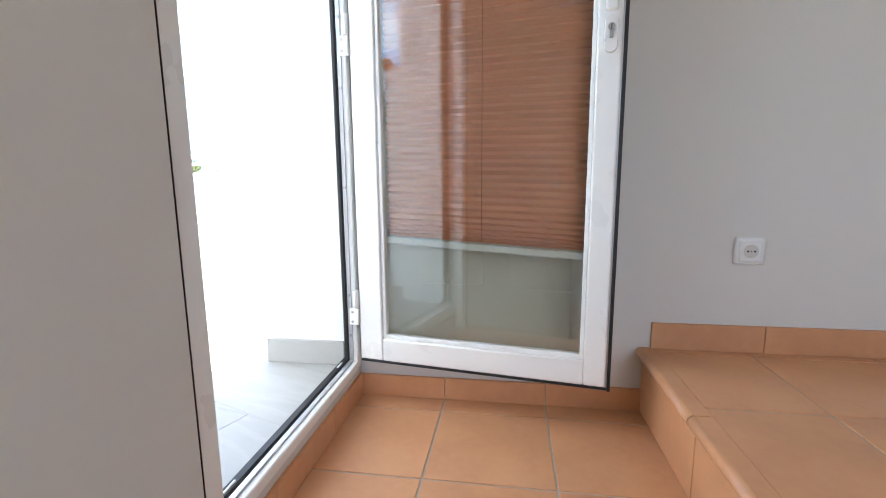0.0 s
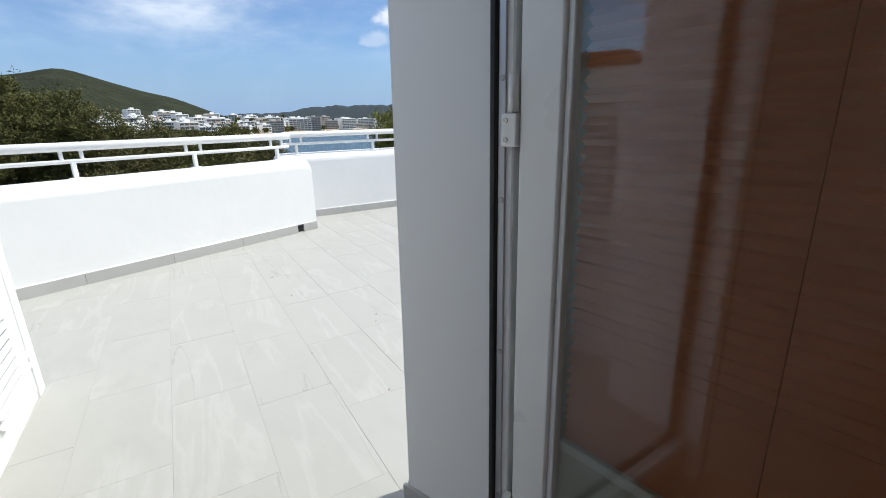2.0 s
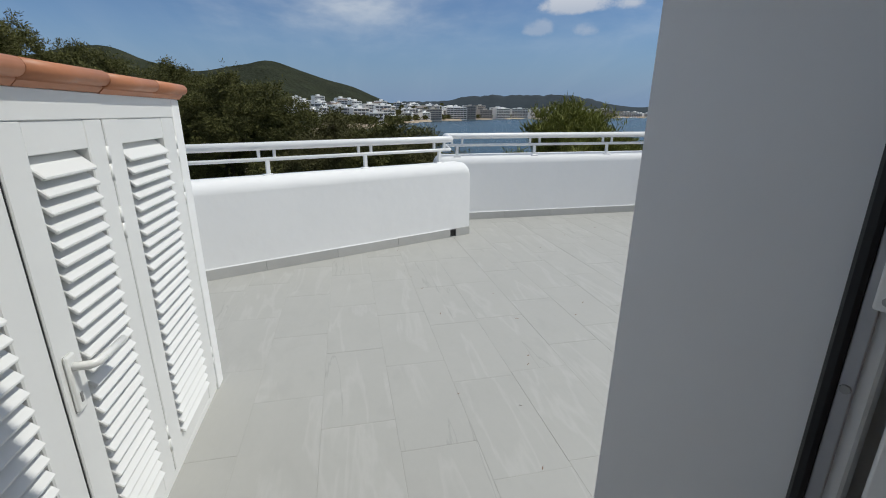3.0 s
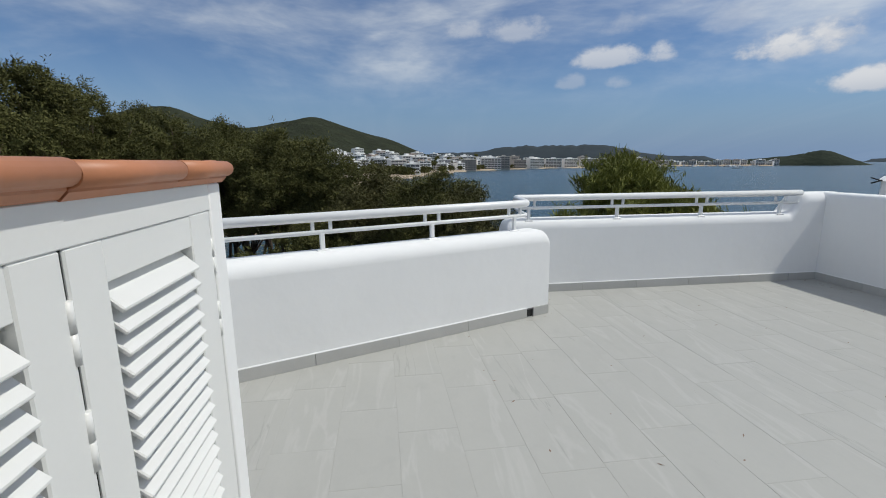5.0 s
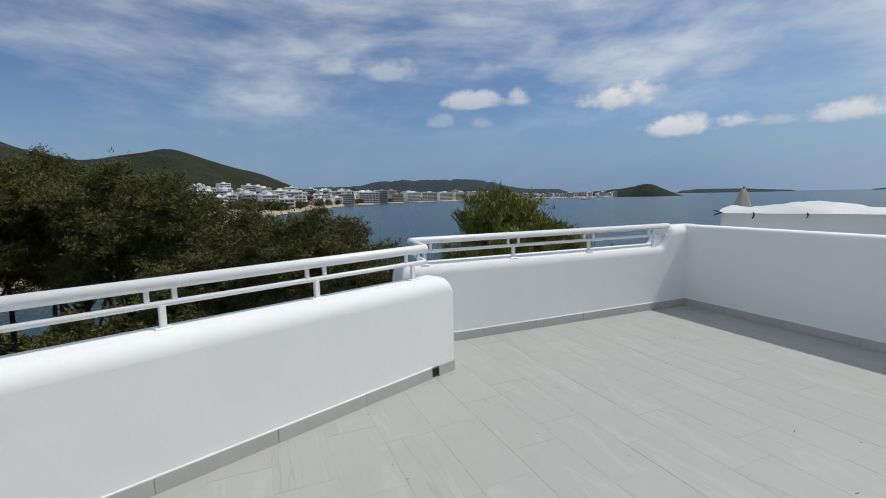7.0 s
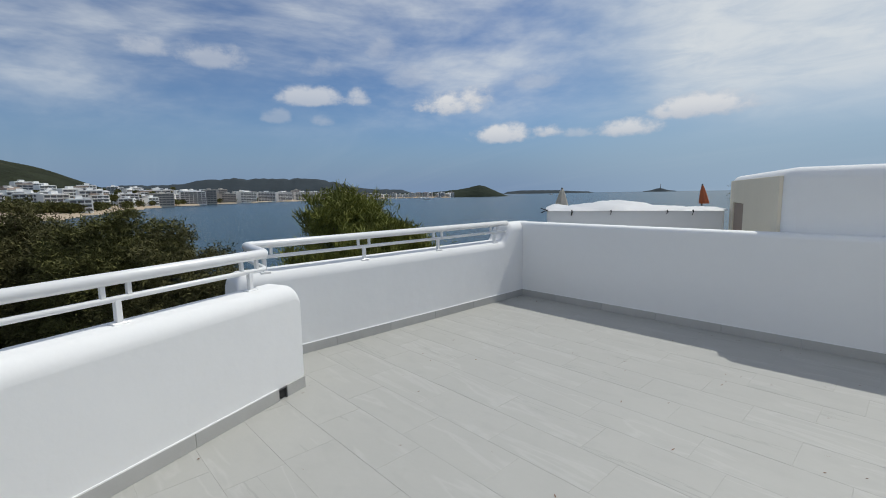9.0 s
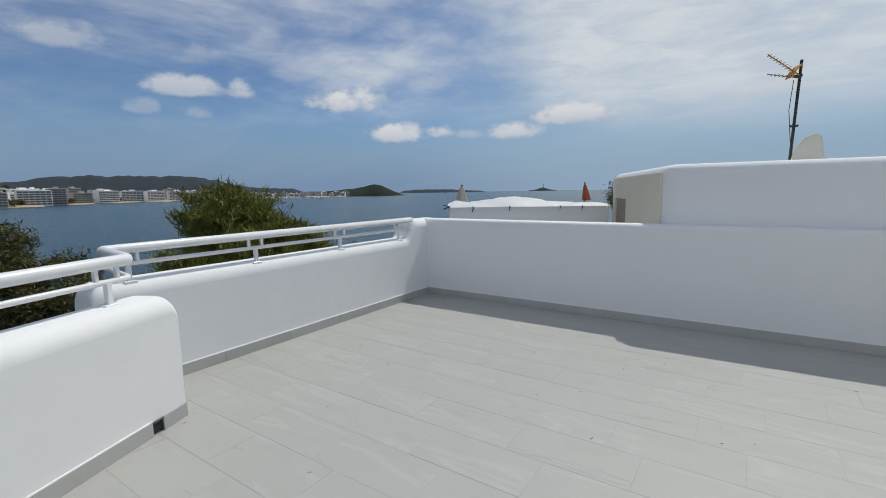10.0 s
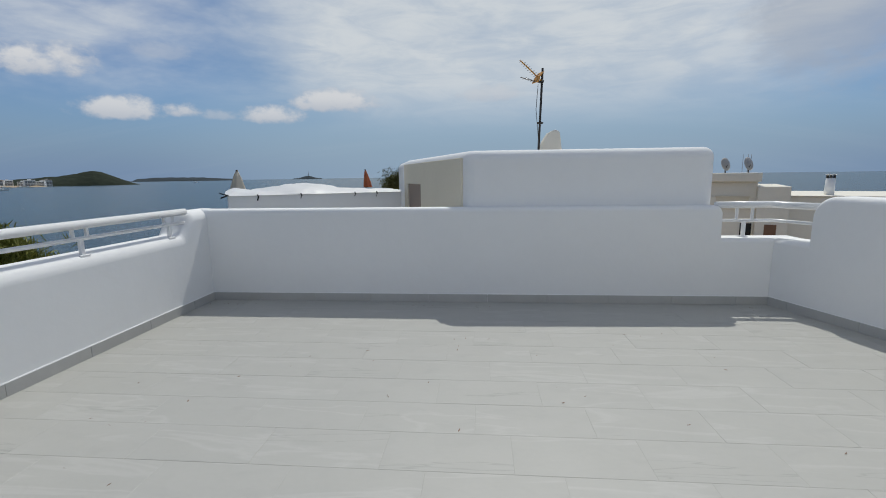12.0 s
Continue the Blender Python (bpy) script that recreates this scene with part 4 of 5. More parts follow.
def tv_antenna():
    x, y = 3.86, 3.45
    root = thing("tv_antenna", (x, y, 1.5), "roof antenna with orange reflector on a dark mast", "antenna")
    mast = part("mast", tube([(x - 0.035, y, 1.5), (x - 0.01, y, 2.3), (x + 0.012, y, 3.01)], 0.019, 10), MAST, root)
    for z in (2.13, 2.80):
        part("clamp", block(x - 0.06, x + 0.035, y - 0.04, y + 0.04, z - 0.014, z + 0.014, 0.004, 1), MAST, mast)
    head = Vector((x, y - 0.03, 2.80))
    d = Vector((-0.80, -0.42, 0.62)).normalized()
    side = Vector((-0.45, 0.89, 0)).normalized()
    up = d.cross(side)
    boom = part("boom", tube([head, head + d * 0.52], 0.010, 8), YAGI_ORANGE, root, "orange antenna boom")
    for k in range(8):
        c = head + d * (0.14 + 0.05 * k)
        part("rod", tube([c - side * (0.075 - 0.003 * k), c + side * (0.075 - 0.003 * k)], 0.004, 6), YAGI, boom)
    for s in (-1, 1):
        f = head + d * 0.10
        bm = bmesh.new()
        q = [bm.verts.new(p) for p in (f - side * 0.075, f + side * 0.075, f + side * 0.085 + up * 0.10 * s - d * 0.015, f - side * 0.085 + up * 0.10 * s - d * 0.015)]
        bm.faces.new(q)
        ext = bmesh.ops.extrude_face_region(bm, geom=bm.faces[:])
        bmesh.ops.translate(bm, verts=[g for g in ext["geom"] if isinstance(g, bmesh.types.BMVert)], vec=d * 0.012)
        part("reflector", bm, YAGI_ORANGE, root, "orange plastic reflector")
    f = head + Vector((0, 0, -0.035))
    d2 = Vector((-0.86, -0.45, 0.16)).normalized()
    low = part("side_boom", tube([f, f + d2 * 0.42], 0.007, 6), YAGI, root)
    for k in range(5):
        c = f + d2 * (0.14 + 0.05 * k)
        part("rod", tube([c - side * 0.06, c + side * 0.06], 0.004, 6), YAGI, low)
    part("cable", tube([head + Vector((-0.06, 0, -0.05)), Vector((x - 0.085, y - 0.01, 2.35)), Vector((x - 0.04, y - 0.02, 1.9))], 0.005, 6), MAST, root, "thin hanging cable")


tv_antenna()


def covered_pergola():
    """The neighbour's low wall with a sagging tarpaulin lashed over it."""
    a, b = Vector((-0.55, 1.35, 0)), Vector((1.62, 2.50, 0))
    d = (b - a).normalized()
    m = frame_at(a, d)
    ln = (b - a).length
    setting("wall_neighbour", block(0, ln, 0, 0.9, -3.0, 1.06, 0.02, 2, m), PLASTER, "white rendered low wall of the house next door")
    bm = bmesh.new()
    nx, ny = 46, 14
    rows = []
    for j in range(ny + 1):
        row = []
        for i in range(nx + 1):
            x, y = i / nx, j / ny
            hump = 0.115 * math.exp(-((x - 0.42) / 0.24) ** 2) + 0.045 * math.exp(-((x - 0.05) / 0.05) ** 2) + 0.02
            hump *= math.sin(math.pi * min(1, y * 1.6 + 0.02) * 0.5) if y < 0.62 else math.sin(math.pi * min(1, (1 - y) * 1.6 + 0.02) * 0.5)
            z = 1.062 + hump + 0.018 * noise.noise((x * 14, y * 5, 0.3)) + 0.010 * noise.noise((x * 40, y * 9, 1.3))
            if j in (0, ny):
                z = 1.045
            row.append(bm.verts.new(m @ Vector((-0.03 + x * (ln + 0.06), -0.02 + y * 0.94, z))))
        rows.append(row)
    for p, q in zip(rows, rows[1:]):
        for i in range(nx):
            bm.faces.new((p[i], p[i + 1], q[i + 1], q[i])).smooth = True
    tarp = thing("tarpaulin", m @ Vector((ln / 2, 0.4, 1.05)), "wrinkled white tarpaulin lashed over the neighbour's low wall", "tarpaulin")
    part("sheet", bm, TARP, tarp)
    for x in (0.38, 0.95, 1.72, 2.05):
        part("tie", tube([m @ Vector((x, -0.03, 1.06)), m @ Vector((x + 0.01, -0.035, 1.03)), m @ Vector((x - 0.005, -0.03, 0.97 + 0.03 * random.random()))], 0.009, 6), DARK, tarp, "dark lashing tie")
    part("knot", join(tube([m @ Vector((-0.09, -0.03, 1.09)), m @ Vector((0.02, -0.03, 1.05))], 0.008, 6), tube([m @ Vector((-0.08, -0.03, 1.02)), m @ Vector((0.02, -0.03, 1.06))], 0.010, 6)), DARK, tarp, "dark lashing tie")


covered_pergola()


def folded_umbrella(name, at, h, r, mat, label, tilt=0.0):
    root = thing(name, at, label, "umbrella")
    bm = bmesh.new()
    n, rows = 20, []
    for j in range(9):
        t = j / 8
        rr = r * (0.12 + 0.88 * (t ** 0.8)) * (0.92 if j == 8 else 1)
        rows.append([bm.verts.new(((rr * (1 + 0.16 * math.cos(5 * a))) * math.cos(a) + tilt * (1 - t) * h, rr * (1 + 0.16 * math.cos(5 * a)) * math.sin(a), h * (1 - t)))
                     for a in (2 * math.pi * k / n for k in range(n))])
    for p, q in zip(rows, rows[1:]):
        for k in range(n):
            bm.faces.new((p[k], p[(k + 1) % n], q[(k + 1) % n], q[k])).smooth = True
    bm.faces.new(rows[0]), bm.faces.new(rows[-1][::-1])
    bmesh.ops.recalc_face_normals(bm, faces=bm.faces)
    bm.transform(Matrix.Translation(at))
    part("canopy", bm, mat, root)
    part("pole", tube([Vector(at) - Vector((0, 0, 4.0)), Vector(at) + Vector((tilt * h, 0, h + 0.02))], 0.02, 8), MAST, root)


folded_umbrella("folded_umbrella", (-1.22, 2.85, 1.02), 0.38, 0.135, CANVAS, "folded beige canvas umbrella behind the tarpaulin")
folded_umbrella("folded_umbrella", (-0.20, 7.6, 1.0), 0.46, 0.11, RUST_CANVAS, "folded rust-red canvas umbrella beyond the wall", -0.12)


def polar(yaw, r, z=0.0):
    a = radians(yaw)
    return Vector((3.6 - math.sin(a) * r, -4.7 + math.cos(a) * r, z))


def apartment_house():
    """The cream block of flats seen through the railed gap."""
    o = polar(-28.4, 25.0)
    m = Matrix.Translation((o.x, o.y, 0)) @ pose(0, 0, 0, 0, 0, -26)
    root = thing("apartment_house", (o.x, o.y, -6), "cream rendered block of flats with flat roofs and satellite dishes", "house")
    body = part("wall", block(-3.0, 0.0, 0, 5, -9, 0.82, 0.03, 1, m), FLATS, root)
    part("cornice", block(-3.1, 0.12, -0.25, 5, 0.82, 1.22, 0.02, 1, m), FLATS, root)
    part("parapet_band", block(-3.0, 0.02, -0.08, 0.1, -0.45, 0.12, 0.02, 1, m), FLATS, body)
    part("wing", block(0.0, 1.2, -0.4, 5, -9, 0.60, 0.02, 1, m), FLATS, root)
    part("wing", block(1.2, 7.8, 0.2, 6, -9, 0.15, 0.02, 1, m), FLATS, root)
    part("roof_edge", block(1.2, 7.9, 0.1, 6.1, 0.152, 0.19, 0.01, 1, m), FLATS, root)
    for x, z0, z1, w in ((-1.6, -0.35, 0.1, 1.3),):
        win = part("balcony_opening", block(x, x + w, -0.10, -0.02, z0, z1, 0, 1, m), CREAM, body, "pale closed balcony shutter")
        part("frame", block(x - 0.05, x + w + 0.05, -0.14, -0.05, z1, z1 + 0.07, 0.01, 1, m), CREAM, win)
    for x, z0, z1, w, mt in ((-0.55, -2.2, -1.1, 0.45, DARK), (0.35, -2.2, -1.1, 0.45, BROWN_WOOD), (4.2, -1.4, -0.9, 0.4, DARK), (4.2, -2.1, -1.6, 0.4, DARK), (-2.3, -2.2, -1.1, 0.8, DARK)):
        part("window", block(x, x + w, (-0.43 if x > 0 else -0.03) if x < 3 else 0.15, (-0.38 if x > 0 else 0.02) if x < 3 else 0.25, z0, z1, 0.01, 1, m), mt, body, "dark window opening")
    part("railing", join(tube([m @ Vector((3.0, -0.4, -1.35)), m @ Vector((3.0, -0.4, -2.5))], 0.03, 6), tube([m @ Vector((3.0, -0.4, -2.35)), m @ Vector((4.4, -0.4, -2.4))], 0.03, 6)), MAST, root, "dark metal railing")
    ch = m @ Vector((2.75, 1.2, 0.15))
    cr = thing("chimney", ch, "white cylindrical chimney with a slatted cap", "chimney")
    part("shaft", tube([ch, ch + Vector((0, 0, 0.78))], 0.19, 16, None, 0.175), PLASTER, cr)
    part("cap", tube([ch + Vector((0, 0, 0.92)), ch + Vector((0, 0, 0.97))], 0.2, 16), PLASTER, cr)
    for k in range(6):
        a = k * math.pi / 3
        p = ch + Vector((0.14 * math.cos(a), 0.14 * math.sin(a), 0.78))
        part("cap_post", tube([p, p + Vector((0, 0, 0.15))], 0.04, 6), MAST, cr)
    for x in (-1.30, -0.38):
        c = m @ Vector((x, 0.6, 1.22))
        dr = thing("satellite_dish", c, "grey satellite dish on the flat roof opposite", "satellite dish", "dishes on the roof")
        bm = bmesh.new()
        rows = []
        for j in range(6):
            rr = 0.32 * j / 5
            rows.append([bm.verts.new((rr * math.cos(a), -0.10 * (1 - (j / 5) ** 2), rr * math.sin(a))) for a in (2 * math.pi * k / 22 for k in range(22))] if j else [bm.verts.new((0, -0.10, 0))])
        for k in range(22):
            bm.faces.new((rows[0][0], rows[1][k], rows[1][(k + 1) % 22]))
        for p, q in zip(rows[1:], rows[2:]):
            for k in range(22):
                bm.faces.new((p[k], q[k], q[(k + 1) % 22], p[(k + 1) % 22])).smooth = True
        ext = bmesh.ops.extrude_face_region(bm, geom=bm.faces[:])
        bmesh.ops.translate(bm, verts=[g for g in ext["geom"] if isinstance(g, bmesh.types.BMVert)], vec=(0, 0.02, 0))
        bmesh.ops.recalc_face_normals(bm, faces=bm.faces)
        bm.transform(Matrix.Translation(c + Vector((0, 0, 0.42))) @ pose(0, 0, 0, -15, 0, 30))
        part("dish", bm, DISH, dr)
        part("stand", tube([c, c + Vector((0, 0.05, 0.42))], 0.03, 8), MAST, dr)
        part("feed_arm", tube([c + Vector((0, 0, 0.18)), c + Vector((-0.1, -0.32, 0.36))], 0.018, 6), MAST, dr)
    for dx in (-0.1, 0.1, 0.22):
        c = m @ Vector((-0.52 + dx, 0.8, 1.22))
        tagged(part("aerial_rod", tube([c, c + Vector((0, 0, 0.85))], 0.008, 6), YAGI, None, "thin metal aerial rod on a flat roof"), category="antenna")


apartment_house()

# ---- ground, sea, hills ----
SEA = -10.0


def shore(yaw):
    """How far off the land across the water begins."""
    if yaw > 290 or yaw < 10:
        return 1e9
    if yaw > 116:
        return 72.0 if yaw < 150 else 1e9
    if yaw > 96:
        return 72.0
    if yaw > 86:
        return 72.0 + (330.0 - 72.0) * ramp(96 - yaw, 0, 9)
    if yaw > 57:
        return 330.0 + 900.0 * ((86 - yaw) / 29.0) ** 0.8
    return 1e9


def bell(x, c, w):
    return math.exp(-((x - c) / w) ** 2)


def ground_height(yaw, r):
    """Height of the land at a bearing and distance."""
    near = -3.5 - 3.0 * ramp(r, 8, 30)
    near = near + (SEA - 3.0 - near) * ramp(r, 30, 52) * (1 - ramp(yaw, 110, 122))
    if yaw > 290 or yaw < 10:
        near = -6.0 + (SEA + 3.0) * ramp(r, 60, 120)
    elif yaw > 150:
        near = -6.0
    s = shore(yaw) * (1 + 0.04 * math.sin(yaw * 1.7))
    if r < s:
        return near
    up = (r - s)
    z = SEA - 1.2 + 2.2 * ramp(up, 0, 14) + 0.012 * min(up, 700) + 3.0 * ramp(yaw, 110, 122)
    hill = 138 * bell(yaw, 98, 8.0) + 132 * bell(yaw, 113, 7.5) + 42 * bell(yaw, 88, 5) + 96 * bell(yaw, 128, 12)
    z += hill * ramp(r, 650, 1500) * (1 + 0.05 * noise.noise((yaw * 0.35, r * 0.004, 0)))
    return z


def ground_sheet():
    yaws = [a * 0.75 for a in range(0, 200)] + list(range(150, 361, 6))
    rads = [0.5, 6, 10, 15, 20, 26, 32, 38, 45, 52, 60, 66, 70, 74, 79, 85, 95, 110, 130, 160, 200, 250, 300, 330, 370, 420, 480, 550, 650, 760, 880, 1000, 1120, 1240, 1360, 1500, 1700, 2000, 4900]
    bm = bmesh.new()
    rows = []
    for yaw in yaws:
        row = []
        for r in rads:
            z = ground_height(yaw, r) + (0.35 * noise.noise((yaw * 0.4, r * 0.2, 3)) if r < 60 else 0)
            if r >= 2000:
                z = SEA - 30
            row.append(bm.verts.new(polar(yaw, r, z)))
        rows.append(row)
    for p, q in zip(rows, rows[1:]):
        for i in range(len(rads) - 1):
            f = bm.faces.new((p[i], p[i + 1], q[i + 1], q[i]))
            f.smooth = True
            r = rads[i]
            z = sum(v.co.z for v in f.verts) / 4
            # sand within 26 m of the flats is unseen, added to bounce light up
            f.material_index = (1 if i and (p[i].co - polar(340, 30)).length < 26 else 0) if r < 60 else (1 if z < SEA + 3.6 and r < 1500 else 2)
    bmesh.ops.recalc_face_normals(bm, faces=bm.faces)
    ob = setting("ground", bm, SCRUB, "dry scrubland falling to the bay, sandy shore and wooded hill")
    ob.data.materials.append(SAND)
    ob.data.materials.append(FOREST)
    bm = bmesh.new()
    bmesh.ops.create_circle(bm, cap_ends=True, segments=96, radius=4950)
    bm.transform(Matrix.Translation((3.6, -4.7, SEA)))
    setting("water", bm, WATER, "blue-grey sea of the bay under a cloudy sky")


ground_sheet()


def ridge(name, label, yaw0, yaw1, r, profile, mat, depth=250.0, base=SEA - 2):
    """A far ridge or island: profile(yaw) gives the height of its crest over the sea."""
    bm = bmesh.new()
    rows = []
    n = 90
    for i in range(n + 1):
        yaw = yaw0 + (yaw1 - yaw0) * i / n
        end = min(1.0, min(i, n - i) / 5.0)
        h = profile(yaw) * end * (1 + 0.10 * noise.noise((yaw * 1.3, r * 0.01, 2)) + 0.05 * noise.noise((yaw * 5.0, r * 0.01, 4)))
        rows.append([bm.verts.new(polar(yaw, r + depth * k, base + (h + 2) * q)) for k, q in ((0, 0), (0.06, 0.28), (0.2, 0.55), (0.38, 0.86), (0.5, 1.0), (0.7, 0.8), (1, 0))])
    for p, q in zip(rows, rows[1:]):
        for i in range(6):
            bm.faces.new((p[i], p[i + 1], q[i + 1], q[i])).smooth = True
    bmesh.ops.recalc_face_normals(bm, faces=bm.faces)
    return setting(name, bm, mat, label)


ridge("backdrop_ridge", "low wooded hills far beyond the town, tinted bluish for haze", 50, 92, 2600,
      lambda y: 40 + 62 * bell(y, 74, 4.5) + 64 * bell(y, 63, 4.5) + 45 * bell(y, 68.5, 4) + 36 * bell(y, 82, 4), HAZED_HILL, 500)
ridge("backdrop_island", "dark wooded island headland in the bay", 38.6, 57, 1330, lambda y: 5 + 25 * bell(y, 42.2, 1.9) + 15 * bell(y, 45.5, 3) + 10 * bell(y, 51, 3), ISLAND, 150)
ridge("backdrop_cape", "low distant cape on the horizon", 28.5, 39.5, 3400, lambda y: 8 + 16 * bell(y, 34, 3.4) + 10 * bell(y, 37.5, 2), HAZED_HILL, 300)
ridge("backdrop_islet", "small distant islet with a lighthouse", 19.6, 23.2, 3700, lambda y: 6 + 20 * bell(y, 21.4, 0.8), HAZED_HILL, 120)
ridge("backdrop_breakwater", "rocky breakwater of the marina", 46, 60, 1260, lambda y: 3.0, SAND, 40)
tagged(part("lighthouse", tube([polar(21.3, 3760, 4), polar(21.3, 3760, 50)], 2.6, 8, None, 1.6), DISH, None, "thin distant lighthouse on an islet"), category="lighthouse")


# ---- the town across the bay ----
def town_house(w, d, floors, h, roofed=False, mat=None, bays=4):
    root = thing("town_building", (0, 0, 0), "white rendered seaside apartment building with balconies", "building", "town across the bay")
    mat = mat or TOWN_WHITE
    hh = floors * h
    part("wall", block(-w / 2, w / 2, 0, d, -6, hh, 0, 1), mat, root)
    part("roof", block(-w / 2 + 0.5, w / 2 - 0.5, 1, d - 1, hh, hh + (1.8 if roofed else 0.7), 0, 1), ROOF_AND_RECESS_TONE if roofed else mat, root)
    part("stair_head", block(-w * 0.12, w * 0.14, d * 0.3, d * 0.7, hh + 0.5, hh + 2.9, 0, 1), mat, root)
    bay = (w - 1.2) / bays
    for k in range(floors):
        z = k * h
        for b in range(bays):
            x = -w / 2 + 0.6 + b * bay
            part("window", block(x + 0.35, x + bay - 0.35, -0.25, 0.2, z + 0.5, z + h - 0.75, 0, 1), TOWN_GREY, root)
        part("balcony", block(-w / 2 + 0.4, w / 2 - 0.4, -1.1, 0, z + h - 0.25, z + h + 0.2, 0, 1), mat, root)
        part("side_window", block(w / 2 - 0.2, w / 2 + 0.2, d * 0.25, d * 0.45, z + 0.8, z + h - 0.9, 0, 1), TOWN_GREY, root)
    return root


def build_town():
    rng = random.Random(5)
    kinds = [town_house(24, 14, 5, 3.0), town_house(34, 15, 6, 3.0, False, None, 6), town_house(20, 13, 7, 3.0, False, TOWN_BEIGE), town_house(16, 12, 4, 3.0, True, None, 3),
             town_house(26, 12, 5, 3.0, False, TOWN_BEIGE, 5), town_house(14, 11, 3, 3.0, False, None, 3), town_house(18, 11, 4, 3.0, False, None, 4),
             town_house(9, 9, 2, 2.8, False, TOWN_OCHRE, 2), town_house(18, 10, 4, 2.8, False, None, 5)]
    first = [True] * len(kinds)

    def put(kind, yaw, r, z, turn):
        m = Matrix.Translation(polar(yaw, r, z)) @ pose(0, 0, 0, 0, 0, yaw + turn)
        if first[kind]:
            kinds[kind].matrix_basis = m
            first[kind] = False
        else:
            copy_thing(kinds[kind], m)

    # blocks along the far promenade, two deep
    yaw = 58.2
    while yaw < 79:
        r = shore(yaw) + 55
        k = rng.choice((0, 1, 1, 2, 4, 4))
        put(k, yaw, r, SEA + 1.5, rng.uniform(5, 40))
        put(rng.choice((0, 2, 1, 4)), yaw + 0.6, r + 80, SEA + 4, rng.uniform(5, 40))
        yaw += math.degrees((24, 34, 20, 15, 26)[k] / r) * rng.uniform(0.95, 1.2)
    # low white houses stepping up behind the near beach
    yaw = 76.5
    while yaw < 96:
        r0 = max(shore(yaw), 330) + 85 + (yaw > 88) * 60
        for row in range(7):
            r = r0 + row * 48 + rng.uniform(-14, 14)
            put(rng.choice((3, 5, 6, 6, 5, 7, 8)), yaw + rng.uniform(-0.8, 0.8), r, ground_height(yaw, r) + 0.4 + row * 1.7, rng.uniform(-15, 50))
        yaw += math.degrees(18.0 / r0) * rng.uniform(0.85, 1.1)
    # the marina's sheds
    yaw = 46.0
    while yaw < 58:
        put(rng.choice((3, 6, 5)), yaw, 1275 + rng.uniform(0, 30), SEA + 1.5, rng.uniform(-20, 20))
        yaw += rng.uniform(0.5, 1.0)


build_town()


def boat(at, ln, turn):
    root = thing("motor_boat", at, "small white motor boat moored in the bay", "boat", "boats in the bay")
    m = Matrix.Translation(at) @ pose(0, 0, 0, 0, 0, turn)
    bm = bmesh.new()
    rows = []
    for i in range(7):
        t = i / 6
        w = ln * 0.16 * (1 - t ** 2.5) + 0.02
        rows.append([bm.verts.new(m @ Vector((ln * (t - 0.5), s * w * q, z))) for s, q, z in ((-1, 1, 1.3 + 0.5 * t), (-1, 0.6, -0.1), (1, 0.6, -0.1), (1, 1, 1.3 + 0.5 * t))])
    for p, q in zip(rows, rows[1:]):
        for k in range(4):
            bm.faces.new((p[k], p[(k + 1) % 4], q[(k + 1) % 4], q[k]))
    bm.faces.new(rows[0]), bm.faces.new(rows[-1][::-1])
    bmesh.ops.recalc_face_normals(bm, faces=bm.faces)
    part("hull", bm, TOWN_WHITE, root)
    part("cabin", block(-ln * 0.2, ln * 0.12, -ln * 0.09, ln * 0.09, 1.3, 2.8, 0.2, 2, m), TOWN_WHITE, root)
    part("mast", tube([m @ Vector((0, 0, 1.3)), m @ Vector((0, 0, ln * 0.7))], 0.12, 6), YAGI, root)


rng_b = random.Random(3)
for k in range(24):
    boat(polar(rng_b.uniform(47, 57), rng_b.uniform(1080, 1240), SEA), rng_b.uniform(9, 20), rng_b.uniform(0, 360))
boat(polar(49.2, 830, SEA), 14, 40)
boat(polar(33.5, 1900, SEA), 16, 20)


# ---- pines ----
def tuft_arrays(rng, centres, per, spread, blade, width, up_bias):
    """Needle blades round many small twigs, as one set of triangles."""
    n = len(centres) * per
    c = np.repeat(np.asarray(centres), per, axis=0) + rng.normal(0, spread, (n, 3))
    d = rng.normal(0, 1, (n, 3))
    d[:, 2] = d[:, 2] * 0.6 + up_bias
    d /= np.linalg.norm(d, axis=1, keepdims=True)
    s = np.cross(d, rng.normal(0, 1, (n, 3)))
    s /= np.linalg.norm(s, axis=1, keepdims=True) + 1e-9
    ln = blade * rng.uniform(0.6, 1.3, (n, 1))
    w = width * rng.uniform(0.7, 1.3, (n, 1))
    v = np.empty((n, 4, 3))
    v[:, 0], v[:, 1], v[:, 2], v[:, 3] = c - s * w * 0.35, c + d * ln * 0.5 - s * w * 0.0 + s * w * 0.7, c + d * ln, c + d * ln * 0.45 - s * w * 0.7
    f = np.arange(n * 4).reshape(n, 4)
    return v.reshape(-1, 3), f


